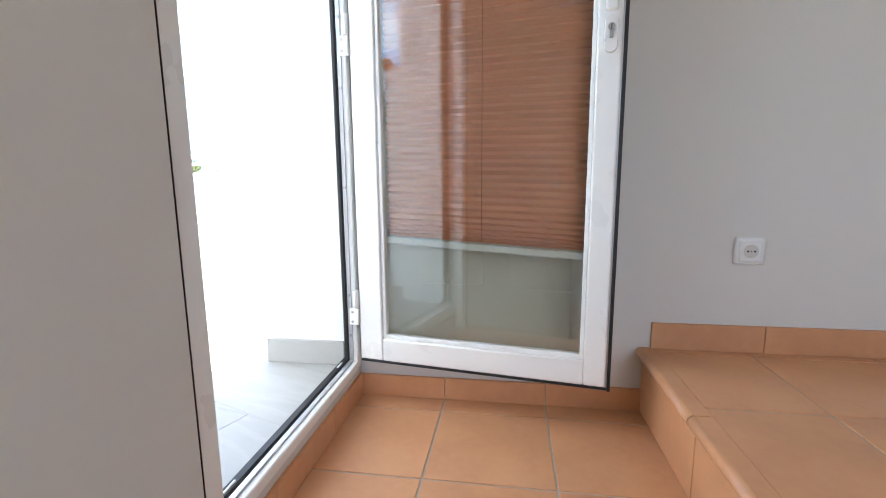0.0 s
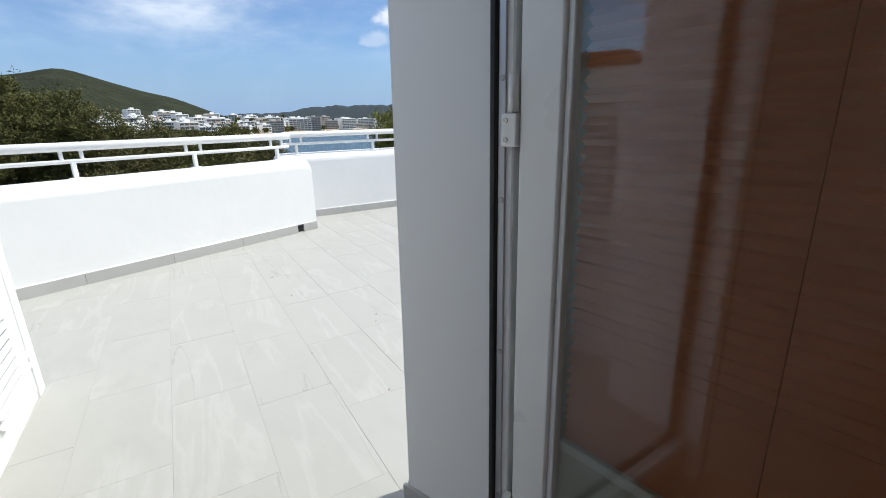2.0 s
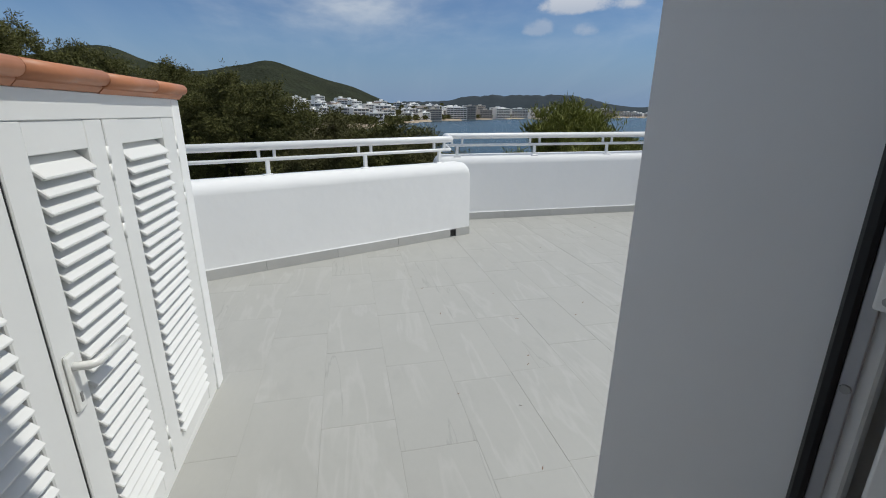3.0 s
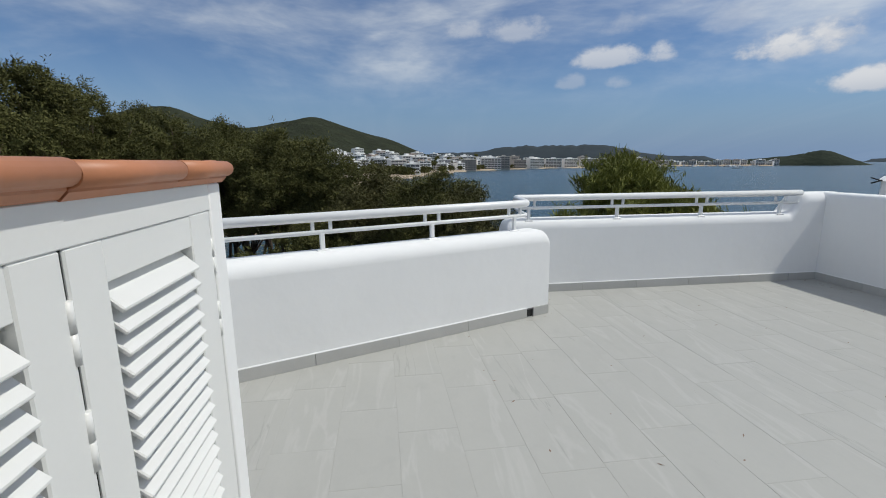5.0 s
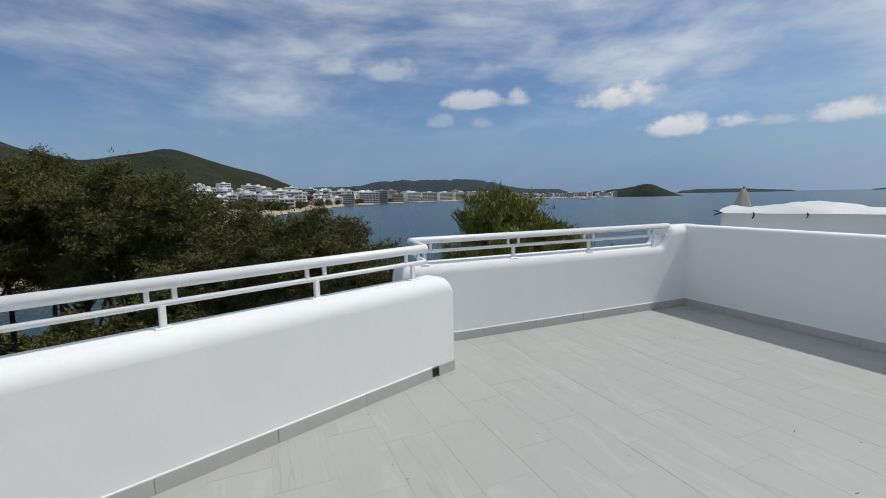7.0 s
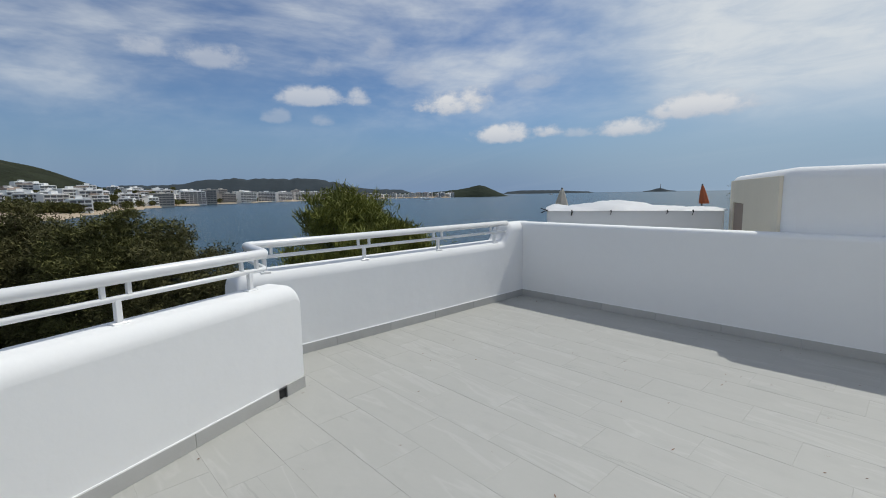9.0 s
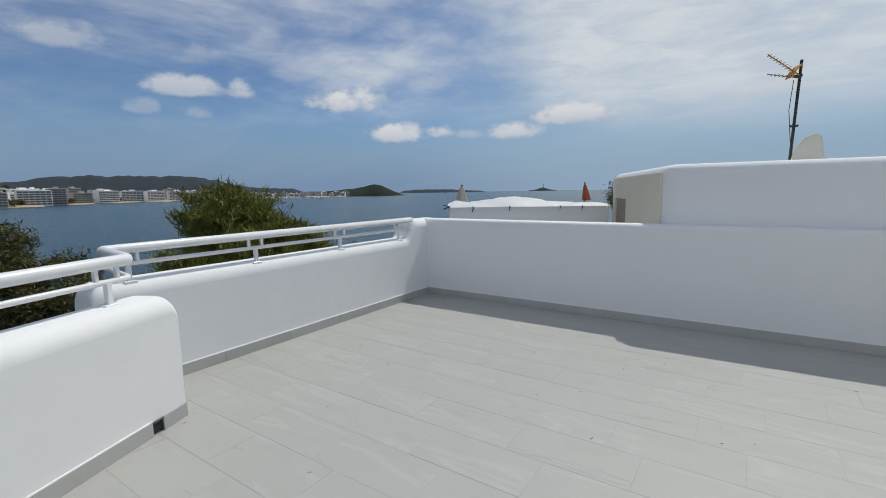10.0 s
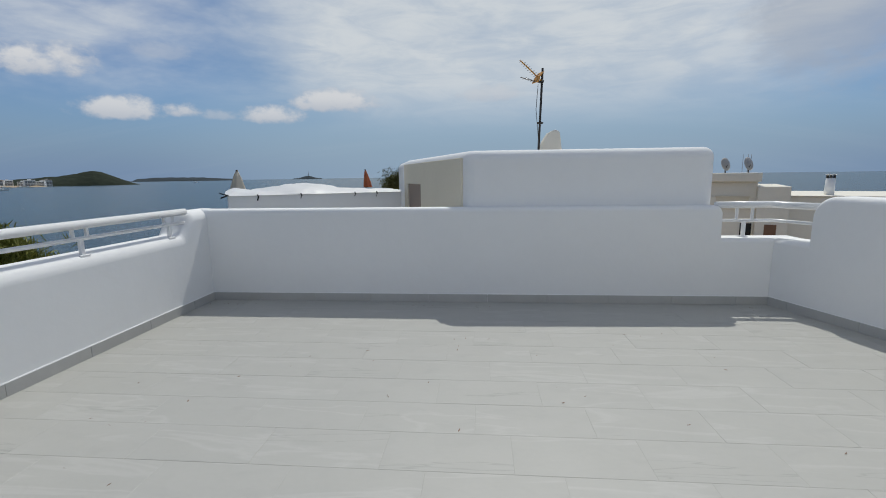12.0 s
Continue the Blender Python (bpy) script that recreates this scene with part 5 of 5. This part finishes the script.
def pine(seed, at, z_ground, clumps, top_label, mat=None, up=0.55, per=11, twig=160, blade=0.125, width=0.02, lean=0.0, spray=1.0):
    """A pine: trunk, limbs to each clump, and crowns of needle tufts. clumps: (dx, dy, z, rx, rz)."""
    rng = np.random.default_rng(seed)
    root = thing("pine_tree", (at[0], at[1], z_ground), top_label, "tree", "pines below the terrace")
    bm = bmesh.new()
    zt = max(c[2] for c in clumps)
    base = Vector((at[0], at[1], z_ground))
    head = Vector((at[0] + lean, at[1] + lean * 0.4, zt - 0.6))
    mid = base.lerp(head, 0.5) + Vector((rng.normal(0, 0.25), rng.normal(0, 0.25), 0))
    line = [base.lerp(mid, t).lerp(mid.lerp(head, t), t) for t in (k / 7 for k in range(8))]
    tube(line, 0.17, 9, bm, 0.05)
    for k in range(2):
        foot = base + Vector((rng.normal(0, 0.5), rng.normal(0, 0.5), 0))
        tip = Vector((at[0] + rng.normal(0, 0.45), at[1] + rng.normal(0, 0.45), zt - 1.6))
        bend = foot.lerp(tip, 0.5) + Vector((rng.normal(0, 0.35), rng.normal(0, 0.35), 0))
        tube([foot.lerp(bend, t).lerp(bend.lerp(tip, t), t) for t in (j / 6 for j in range(7))], 0.11, 7, bm, 0.04)
    pts = []
    for dx, dy, z, rx, rz in clumps:
        c = Vector((at[0] + dx, at[1] + dy, z))
        start = line[int(rng.integers(3, 7))]
        if start.z > c.z:
            start = line[3]
        m1 = start.lerp(c, 0.5) + Vector((rng.normal(0, 0.15), rng.normal(0, 0.15), -0.15))
        limb = [start.lerp(m1, t).lerp(m1.lerp(c, t), t) for t in (0, 0.25, 0.5, 0.75, 1)]
        tube(limb, 0.055, 6, bm, 0.015)
        # tufts crowd into sprays over the clump, with gaps between them
        sprays = int(24 * rx * rx) + 7
        dirs = rng.normal(0, 1, (sprays, 3))
        dirs /= np.linalg.norm(dirs, axis=1, keepdims=True)
        dirs = dirs[dirs[:, 2] > -0.6]
        lump = 1 + 0.25 * np.sin(dirs[:, :1] * 5 + seed) * np.cos(dirs[:, 1:2] * 6 + dx)
        hubs = dirs * rng.uniform(0.62, 1.0, (len(dirs), 1)) * lump * np.array([[rx, rx, rz]])
        k = int(twig * rx * rx * 2.2 / len(hubs)) + 1
        p = np.repeat(hubs, k, axis=0)
        p = p + rng.normal(0, 1, p.shape) * np.array([[0.125, 0.125, 0.085]]) * spray
        core = rng.normal(0, 0.42, (int(twig * rx * 0.35), 3)) * np.array([[rx, rx, rz]])
        pts.append(np.concatenate((p, core)) + np.array([[c.x, c.y, c.z]]))
    part("trunk", bm, BARK, root)
    centres = np.concatenate(pts)
    v, f = tuft_arrays(rng, centres, per, 0.055, blade, width, up)
    me = bpy.data.meshes.new("crown")
    me.from_pydata(v.tolist(), [], f.tolist())
    me.materials.append(mat or NEEDLES)
    crown = new("crown", me)
    crown.parent = root
    crown.matrix_parent_inverse = root.matrix_basis.inverted()


def pine_group():
    rng = random.Random(21)

    def tree(seed, yaw, r, el_top, half, z_low, label, mat=None, n=22, ground=-6.2, flat=0.75, **k):
        c = polar(yaw, r)
        zt = 1.33 + r * math.tan(radians(el_top))
        clumps = []
        for i in range(n):
            t = rng.random()
            z = z_low + (zt - 0.75 - z_low) * t
            w = half * math.sqrt(max(0.08, 1 - (abs(t - 0.35) / 0.72) ** 2))
            a, q = rng.uniform(0, 6.28), math.sqrt(rng.random())
            rx = rng.uniform(0.65, 1.1)
            clumps.append((w * q * math.cos(a), w * q * math.sin(a), z, rx, rx * flat))
        clumps.append((0.1, 0, zt - 0.4, 0.55, 0.4))
        pine(seed, (c.x, c.y), ground, clumps, label, mat, **k)

    dark = "dark green umbrella pine on the slope below the terrace"
    tree(1, 97.8, 17.0, 3.2, 0.75, -1.0, dark, n=18)
    tree(2, 102.6, 18.0, 4.6, 1.6, -1.2, dark, n=24)
    tree(3, 106.0, 20.5, 3.9, 1.8, -1.4, dark, n=24)
    tree(17, 108.2, 22.5, 5.2, 2.0, -1.4, dark, n=25)
    tree(4, 113.5, 21.0, 5.4, 2.1, -1.2, dark, n=25)
    tree(18, 116.6, 22.0, 6.4, 1.9, -1.2, dark, n=22)
    tree(5, 120.6, 19.0, 7.3, 1.8, -1.2, dark, n=25)
    tree(6, 125.8, 17.0, 9.0, 1.9, -1.0, dark, n=25)
    tree(7, 133.0, 15.0, 10.8, 2.1, -1.0, dark, n=25)
    tree(8, 91.0, 17.0, 0.2, 0.7, -2.6, "sparse grey-green pine between the larger pines", NEEDLES_DRY, n=16, twig=120)
    tree(19, 87.6, 15.0, -2.6, 0.9, -3.4, "dense dark green pine below the railing", NEEDLES_DRY, n=17)
    tree(9, 79.0, 13.5, -3.3, 1.5, -3.6, "dense dark green pine below the railing", NEEDLES_DRY, n=26)
    tree(10, 83.2, 14.0, -1.0, 1.2, -3.4, "dense dark green pine below the railing", n=26)
    tree(16, 94.0, 15.5, -3.0, 1.3, -3.6, "dense dark green pine below the railing", NEEDLES_DRY, n=18)
    tree(20, 99.5, 15.0, -7.0, 1.3, -3.6, "low dark green young pine on the slope", n=12)
    tree(21, 107.5, 15.0, -11.0, 1.2, -4.2, "low dark green young pine on the slope", n=9)
    tree(14, 104.0, 25.0, 3.4, 2.4, -1.2, dark, n=20)
    # the upright, lighter pine by the front railing
    c = polar(60.0, 14.5)
    clumps = []
    for i in range(46):
        t = rng.random()
        z = -3.6 + 4.45 * t
        w = 3.5 * (1 - t) ** 0.62 + 0.25
        a, q = rng.uniform(0, 6.28), math.sqrt(rng.random())
        rx = rng.uniform(0.55, 0.9)
        clumps.append((w * q * math.cos(a), w * q * math.sin(a), z, rx, rx * 1.15))
    clumps += [(0.15, 0, 0.95, 0.36, 0.5), (-0.5, 0.3, 0.65, 0.4, 0.5), (0.9, 0.3, 0.5, 0.45, 0.5)]
    e = (polar(48.5, 14.0) - c) / 0.86
    for f, z in ((0.4, -0.1), (0.55, -0.35), (0.62, -1.1), (0.75, -0.75), (0.85, -1.5), (0.95, -1.3), (1.05, -1.9)):
        clumps.append((e.x * f, e.y * f, z, 0.62, 0.6))
        clumps.append((e.x * f + 0.3, e.y * f - 0.4, z - 0.8, 0.7, 0.7))
    clumps = [(x * 1.0, y * 1.0, 1.33 + (z - 1.33) * 0.86, a * 0.86, b * 0.86) for x, y, z, a, b in clumps]
    pine(11, (c.x, c.y), -6.5, clumps, "bright green upright pine by the front railing", NEEDLES_LIGHT, per=9, blade=0.24, width=0.02, up=1.3, spray=0.95)
    # low bush behind the neighbour's roof
    pine(12, (-0.8, 14.0), -4.0, [(0.0, 0, 1.1, 0.36, 0.36), (0.35, 0.2, 1.2, 0.36, 0.36), (0.15, 0, 0.8, 0.42, 0.4), (0.6, 0, 0.9, 0.4, 0.4)], "green bush behind the cream wall", None, twig=260)


pine_group()


def far_canopy(name, label, places, mat, r):
    """Crowns of trees too far off to count."""
    rng = np.random.default_rng(9)
    pts = []
    for x, y, z, rx in places:
        k = 70
        d = rng.normal(0, 1, (k, 3))
        d /= np.linalg.norm(d, axis=1, keepdims=True)
        pts.append(d * rng.uniform(0.5, 1, (k, 1)) * np.array([[rx, rx, rx * 0.7]]) + np.array([[x, y, z]]))
    v, f = tuft_arrays(rng, np.concatenate(pts), 4, r * 0.2, r, r * 0.35, 0.4)
    me = bpy.data.meshes.new(name)
    me.from_pydata(v.tolist(), [], f.tolist())
    me.materials.append(mat)
    tagged(new(name, me), label, "trees", kind="stuff")


rng_f = random.Random(8)
spots = []
for k in range(120):
    yaw, r = rng_f.uniform(95, 122), rng_f.uniform(98, 230)
    p = polar(yaw, r, ground_height(yaw, r) + 3)
    spots.append((p.x, p.y, p.z, rng_f.uniform(3, 5)))
far_canopy("shore_woods", "dark green trees behind the small beach", spots, NEEDLES, 1.6)
spots = []
for k in range(60):
    yaw = rng_f.uniform(69, 95)
    r = max(shore(yaw), 330) + rng_f.uniform(62, 88)
    p = polar(yaw, r, ground_height(yaw, r) + 3)
    spots.append((p.x, p.y, p.z, rng_f.uniform(3.5, 6)))
for k in range(70):
    yaw = rng_f.uniform(78, 96)
    r = max(shore(yaw), 330) + rng_f.uniform(100, 380)
    p = polar(yaw, r, ground_height(yaw, r) + 3 + (r - 430) * 0.035)
    spots.append((p.x, p.y, p.z, rng_f.uniform(2.5, 4.5)))
far_canopy("promenade_trees", "dark trees along the town beach", spots, NEEDLES, 2.2)
spots = []
for k in range(230):
    yaw, r = rng_f.uniform(66, 135), rng_f.uniform(11, 34)
    p = polar(yaw, r, ground_height(yaw, r) + 0.4)
    spots.append((p.x, p.y, p.z, rng_f.uniform(0.5, 1.2)))
for k in range(40):
    yaw, r = rng_f.uniform(88, 138), rng_f.uniform(15, 30)
    p = polar(yaw, r, ground_height(yaw, r) + 1.0)
    spots.append((p.x, p.y, p.z, rng_f.uniform(0.6, 1.2)))
far_canopy("slope_scrub", "low green scrub on the slope below the terrace", spots, NEEDLES, 0.34)


# ---- tiles, last ----
def clip(poly, p, n):
    """The part of a flat polygon on the side of the line through p that n points to."""
    out = []
    for a, b in zip(poly, poly[1:] + poly[:1]):
        da, db = (a - p).dot(n), (b - p).dot(n)
        if da >= 0:
            out.append(a)
        if da * db < 0:
            out.append(a.lerp(b, da / (da - db)))
    return out


def tile_bm(poly, z0, z1, edge=0.0005):
    """A flat tile over a plan, its upper edge eased."""
    bm = bmesh.new()
    c = sum(poly, Vector((0, 0))) / len(poly)
    low = [bm.verts.new((p.x, p.y, z0)) for p in poly]
    mid = [bm.verts.new((p.x, p.y, z1 - edge)) for p in poly]
    top = [bm.verts.new((p.x - (p.x - c.x) * edge / 0.15, p.y - (p.y - c.y) * edge / 0.15, z1)) for p in poly]
    n = len(poly)
    bm.faces.new(top)
    for i in range(n):
        j = (i + 1) % n
        bm.faces.new((low[i], low[j], mid[j], mid[i]))
        bm.faces.new((mid[i], mid[j], top[j], top[i]))
    bmesh.ops.recalc_face_normals(bm, faces=bm.faces)
    return bm


def child_tile(name, bm, mat, parent, at):
    """One tile, its origin at its own middle."""
    bm.transform(Matrix.Translation(-Vector(at)))
    me = mesh_of(bm, name, mat)
    return piece(name, me, parent, Matrix.Translation(at))


def terrace_tiles():
    W, LN, gap = 0.2965, 0.600, 0.0014
    rng = random.Random(4)
    whole = None
    edge_n = Vector((-EDGE_DIR.y, EDGE_DIR.x))
    right_d = Vector((0.297, -0.955)).normalized()
    right_n = Vector((right_d.y, -right_d.x)) * -1
    if (Vector((2, -2)) - Vector((5.617, 0))).dot(right_n) < 0:
        right_n = -right_n
    c21, s21 = math.cos(radians(21)), math.sin(radians(21))
    hu = Vector((c21, s21))
    for row in range(-8, 17):
        y0 = -4.447 + W * row
        if y0 > 0 or y0 < -6.9:
            continue
        shift = {0: 0.02, 1: 0.22, -1: 0.43}.get(row, rng.choice((0.0, 0.2, 0.3, 0.4, 0.5)) + rng.uniform(-0.02, 0.02))
        for col in range(-1, 12):
            x0 = 0.01 + shift + (col - 1) * LN
            poly = [Vector(p) for p in ((x0 + gap / 2, y0 + gap / 2), (x0 + LN - gap / 2, y0 + gap / 2), (x0 + LN - gap / 2, y0 + W - gap / 2), (x0 + gap / 2, y0 + W - gap / 2))]
            full = True
            cx, cy = x0 + LN / 2, y0 + W / 2
            for p, n in ((Vector((-0.02, 0)), Vector((1, 0))), (Vector((0, 0.02)), Vector((0, -1))), (Vector((5.637, 0)), right_n)):
                q = clip(poly, p, n)
                full, poly = full and len(q) == 4 and q == poly, q
                if len(poly) < 3:
                    break
            if len(poly) >= 3 and cy < -3.5:
                q = clip(poly, Vector((EDGE_P.x, EDGE_P.y)) - edge_n * 0.02, edge_n)
                full, poly = full and q == poly, q
            if len(poly) >= 3 and (-cx * s21 + cy * c21) < V_SIDE + 0.32 + 0.25:
                q = clip(poly, hu * (U_OUT + 0.262), -hu)
                full, poly = full and q == poly, q
            if len(poly) < 3:
                continue
            area = abs(sum(a.x * b.y - b.x * a.y for a, b in zip(poly, poly[1:] + poly[:1]))) / 2
            if area < 0.0015:
                continue
            at = (cx, cy, 0)
            if full:
                if whole is None:
                    bm = tile_bm(poly, -0.005, 0.0)
                    bm.transform(Matrix.Translation(-Vector(at)))
                    whole = mesh_of(bm, "floor_tile", STONE_TILE)
                piece("floor_tile", whole, floor_terrace, Matrix.Translation((cx, cy, rng.uniform(-0.0004, 0.0004))))
            else:
                child_tile("floor_tile", tile_bm(poly, -0.005, 0.0), STONE_TILE, floor_terrace, at)


terrace_tiles()


def skirting(parent, m, length, h, step, mat, start=0.0, t=0.011, z=0.0, gap=0.002, skip=()):
    """Skirting tiles along x of m, standing proud towards +y."""
    x = 0.0
    first = start or step
    cache = {}
    rng = random.Random(int(length * 100))
    while x < length - 0.004:
        ln = min(first if x == 0 else step, length - x)
        if not any(a <= x + ln / 2 <= b for a, b in skip):
            key = round(ln, 3)
            if key not in cache:
                cache[key] = mesh_of(block(gap / 2, ln - gap / 2, 0.0, t, 0.0, h, 0.0015, 1), "skirting_tile", mat)
            piece("skirting_tile", cache[key], parent, m @ Matrix.Translation((x, rng.uniform(-0.0006, 0.0006), z)))
        x += ln
    if mat is SKIRT_TILE and length > 0.4:
        part("plaster_bead", block(0.0, length, 0.0015, t - 0.001, h + z - 0.002, h + z + 0.007, 0.002, 1, m), PLASTER, parent)


# grey skirting of the terrace
skirting(wall_front, frame_at((0.0, 0.0, 0), (0, -1, 0)), 3.6, 0.082, 0.6, SKIRT_TILE, 0.35)
skirting(wall_far, frame_at((5.617, 0.0, 0), (-1, 0, 0)), 5.617, 0.082, 0.6, SKIRT_TILE, 0.3)
skirting(wall_edge, frame_at(EDGE_P, EDGE_DIR), 0.175, 0.082, 0.175, SKIRT_TILE)
skirting(wall_edge, frame_at(EDGE_P + EDGE_DIR * 0.245, EDGE_DIR), 4.2, 0.082, 0.6, SKIRT_TILE, 0.60)
d_end = Vector((-EDGE_DIR.y, EDGE_DIR.x, 0))
skirting(wall_edge, frame_at(EDGE_P + d_end * 0.011, -d_end), 0.3, 0.082, 0.3, SKIRT_TILE)
skirting(wall_right, frame_at((RIGHT @ Vector((3.6, 0.0, 0)))[:], -Vector((0.297, -0.955, 0))), 3.6, 0.082, 0.6, SKIRT_TILE, 0.4)
# no hole is cut: a near-black block paints the shade in the drain
drain = setting("drain_opening", block(0.178, 0.243, -0.004, 0.004, 0.006, 0.078, 0, 1, EDGE), DARK, "dark square drain opening in the parapet foot")
part("frame", join(block(0.176, 0.245, 0.004, 0.012, 0.072, 0.08, 0, 1, EDGE), block(0.176, 0.182, 0.004, 0.012, 0.0, 0.072, 0, 1, EDGE)), material("grey_plastic", (0.12, 0.12, 0.12), 0.6, 0.1), drain)
# pillar skirting in the door reveal and round the house corner
HR = HOUSE
skirting(floor_terrace, HR @ frame_at((2.886, V_REV - 0.006, 0), (-1, 0, 0)), 0.29, 0.086, 0.29, SKIRT_TILE)
skirting(floor_terrace, HR @ frame_at((U_OUT - 0.012, V_REV, 0), (0, 1, 0)), 0.14, 0.086, 0.14, SKIRT_TILE)

# terracotta inside
TT = 0.341


def terracotta_floor(parent, u0, u1, v0, v1, z, us, vs):
    cache = {}
    for a, b in zip(us, us[1:]):
        for c, d in zip(vs, vs[1:]):
            if b <= u0 or a >= u1 or d <= v0 or c >= v1:
                continue
            a2, b2, c2, d2 = max(a, u0), min(b, u1), max(c, v0), min(d, v1)
            key = (round(b2 - a2, 3), round(d2 - c2, 3))
            if key not in cache:
                w, h = key
                cache[key] = mesh_of(block(-w / 2 + 0.0028, w / 2 - 0.0028, -h / 2 + 0.0028, h / 2 - 0.0028, -0.009, 0, 0.0022, 2), "floor_tile", TERRACOTTA)
            piece("floor_tile", cache[key], parent, HOUSE @ Matrix.Translation(((a2 + b2) / 2, (c2 + d2) / 2, z + random.uniform(-0.0006, 0.0006))))


us = [3.239 - TT + TT * k for k in range(12)]
vs = [-5.522 - TT * k for k in range(12, -1, -1)] + [V_SIDE]
terracotta_floor(floor_landing, U_IN, 3.893, -6.36, V_SIDE, Z_LAND, us, vs)
us2 = [3.92 + 0.27 + 0.341 * (k - 1) for k in range(0, 8)]
us2[0] = 3.915
vs2 = [V_SIDE - 0.045 - TT * k for k in range(8, -1, -1)] + [V_SIDE]
terracotta_floor(floor_upper, 3.915, 6.0, -8.0, V_SIDE, Z_UP, us2, vs2)
# riser tiles and rounded nosing of the step
for k in range(6):
    v1 = V_SIDE - 0.43 - TT * (k - 1) if k else V_SIDE
    v0 = V_SIDE - 0.43 - TT * k
    if v1 > V_SIDE:
        v1 = V_SIDE
    me = mesh_of(block(3.884, 3.893, v0 + 0.002, v1 - 0.002, Z_LAND + 0.002 if v1 > -6.3 else -0.6, Z_UP - 0.030, 0.0015, 1), "riser_tile", TERRACOTTA)
    piece("riser_tile", me, floor_upper, HOUSE)
    bm = bmesh.new()
    prof = [(0.045, 0.0)] + [(0.006 + 0.016 * math.cos(a), -0.016 + 0.016 * math.sin(a)) for a in (math.pi / 2 + math.pi * i / 8 for i in range(9))] + [(0.012, -0.038), (0.045, -0.038)]
    rows = [[bm.verts.new((3.872 + p, v, Z_UP + 0.001 + z)) for p, z in prof] for v in (v0 + 0.0015, v1 - 0.0015)]
    for i in range(len(prof)):
        j = (i + 1) % len(prof)
        bm.faces.new((rows[0][i], rows[0][j], rows[1][j], rows[1][i])).smooth = 0 < i < 10
    bm.faces.new(rows[0]), bm.faces.new(rows[1][::-1])
    bmesh.ops.recalc_face_normals(bm, faces=bm.faces)
    piece("nosing_tile", mesh_of(bm, "nosing_tile", TERRACOTTA), floor_upper, HOUSE)
wall_side = bpy.data.objects["wall_house_side"]
skirting(wall_side, HR @ frame_at((3.893, V_SIDE, 0), (-1, 0, 0)), 0.955, 0.077, TT, TERRACOTTA, 0.314, z=Z_LAND)
skirting(wall_side, HR @ frame_at((5.9, V_SIDE, 0), (-1, 0, 0)), 1.995, 0.085, TT, TERRACOTTA, 0.30, z=Z_UP)
skirting(bpy.data.objects["wall_door"], HR @ frame_at((U_IN, V_SIDE, 0), (0, -1, 0)), 0.92, 0.08, TT, TERRACOTTA, 0.27, z=Z_LAND)


# ---- litter swept into the corners ----
def litter():
    rng = np.random.default_rng(12)
    v, f = [], []
    spots = [(0.25 + 0.06 * k, -0.14) for k in range(4)] + [(5.35, -0.12), (5.45, -0.2), (5.4, -0.1), (2.2, -0.16), (2.4, -0.13), (2.7, -0.15), (0.12, -3.2), (1.05, -4.15)]
    for k in range(105):
        x, y = spots[k % len(spots)] if k < 34 else (rng.uniform(0.6, 4.6), rng.uniform(-4.2, -0.5))
        x, y = x + rng.normal(0, 0.09), y + abs(rng.normal(0, 0.03)) * -1
        a, ln, w = rng.uniform(0, 6.28), rng.uniform(0.006, 0.02), rng.uniform(0.0015, 0.0045)
        d, s = np.array([math.cos(a), math.sin(a), 0.0]), np.array([-math.sin(a), math.cos(a), 0.0])
        c = np.array([x, y, 0.0008])
        b = len(v)
        up = np.array([0, 0, rng.uniform(0.001, 0.005)])
        v += [c - d * ln, c + s * w + up * 0.6, c + d * ln + up, c - s * w + up * 0.2]
        f.append((b, b + 1, b + 2, b + 3))
    me = bpy.data.meshes.new("leaf_litter")
    me.from_pydata([p.tolist() for p in v], [], f)
    me.materials.append(BROWN_WOOD)
    tagged(new("leaf_litter", me), "scattered dry leaf bits on the tiled terrace floor", "leaf litter", kind="stuff")


litter()
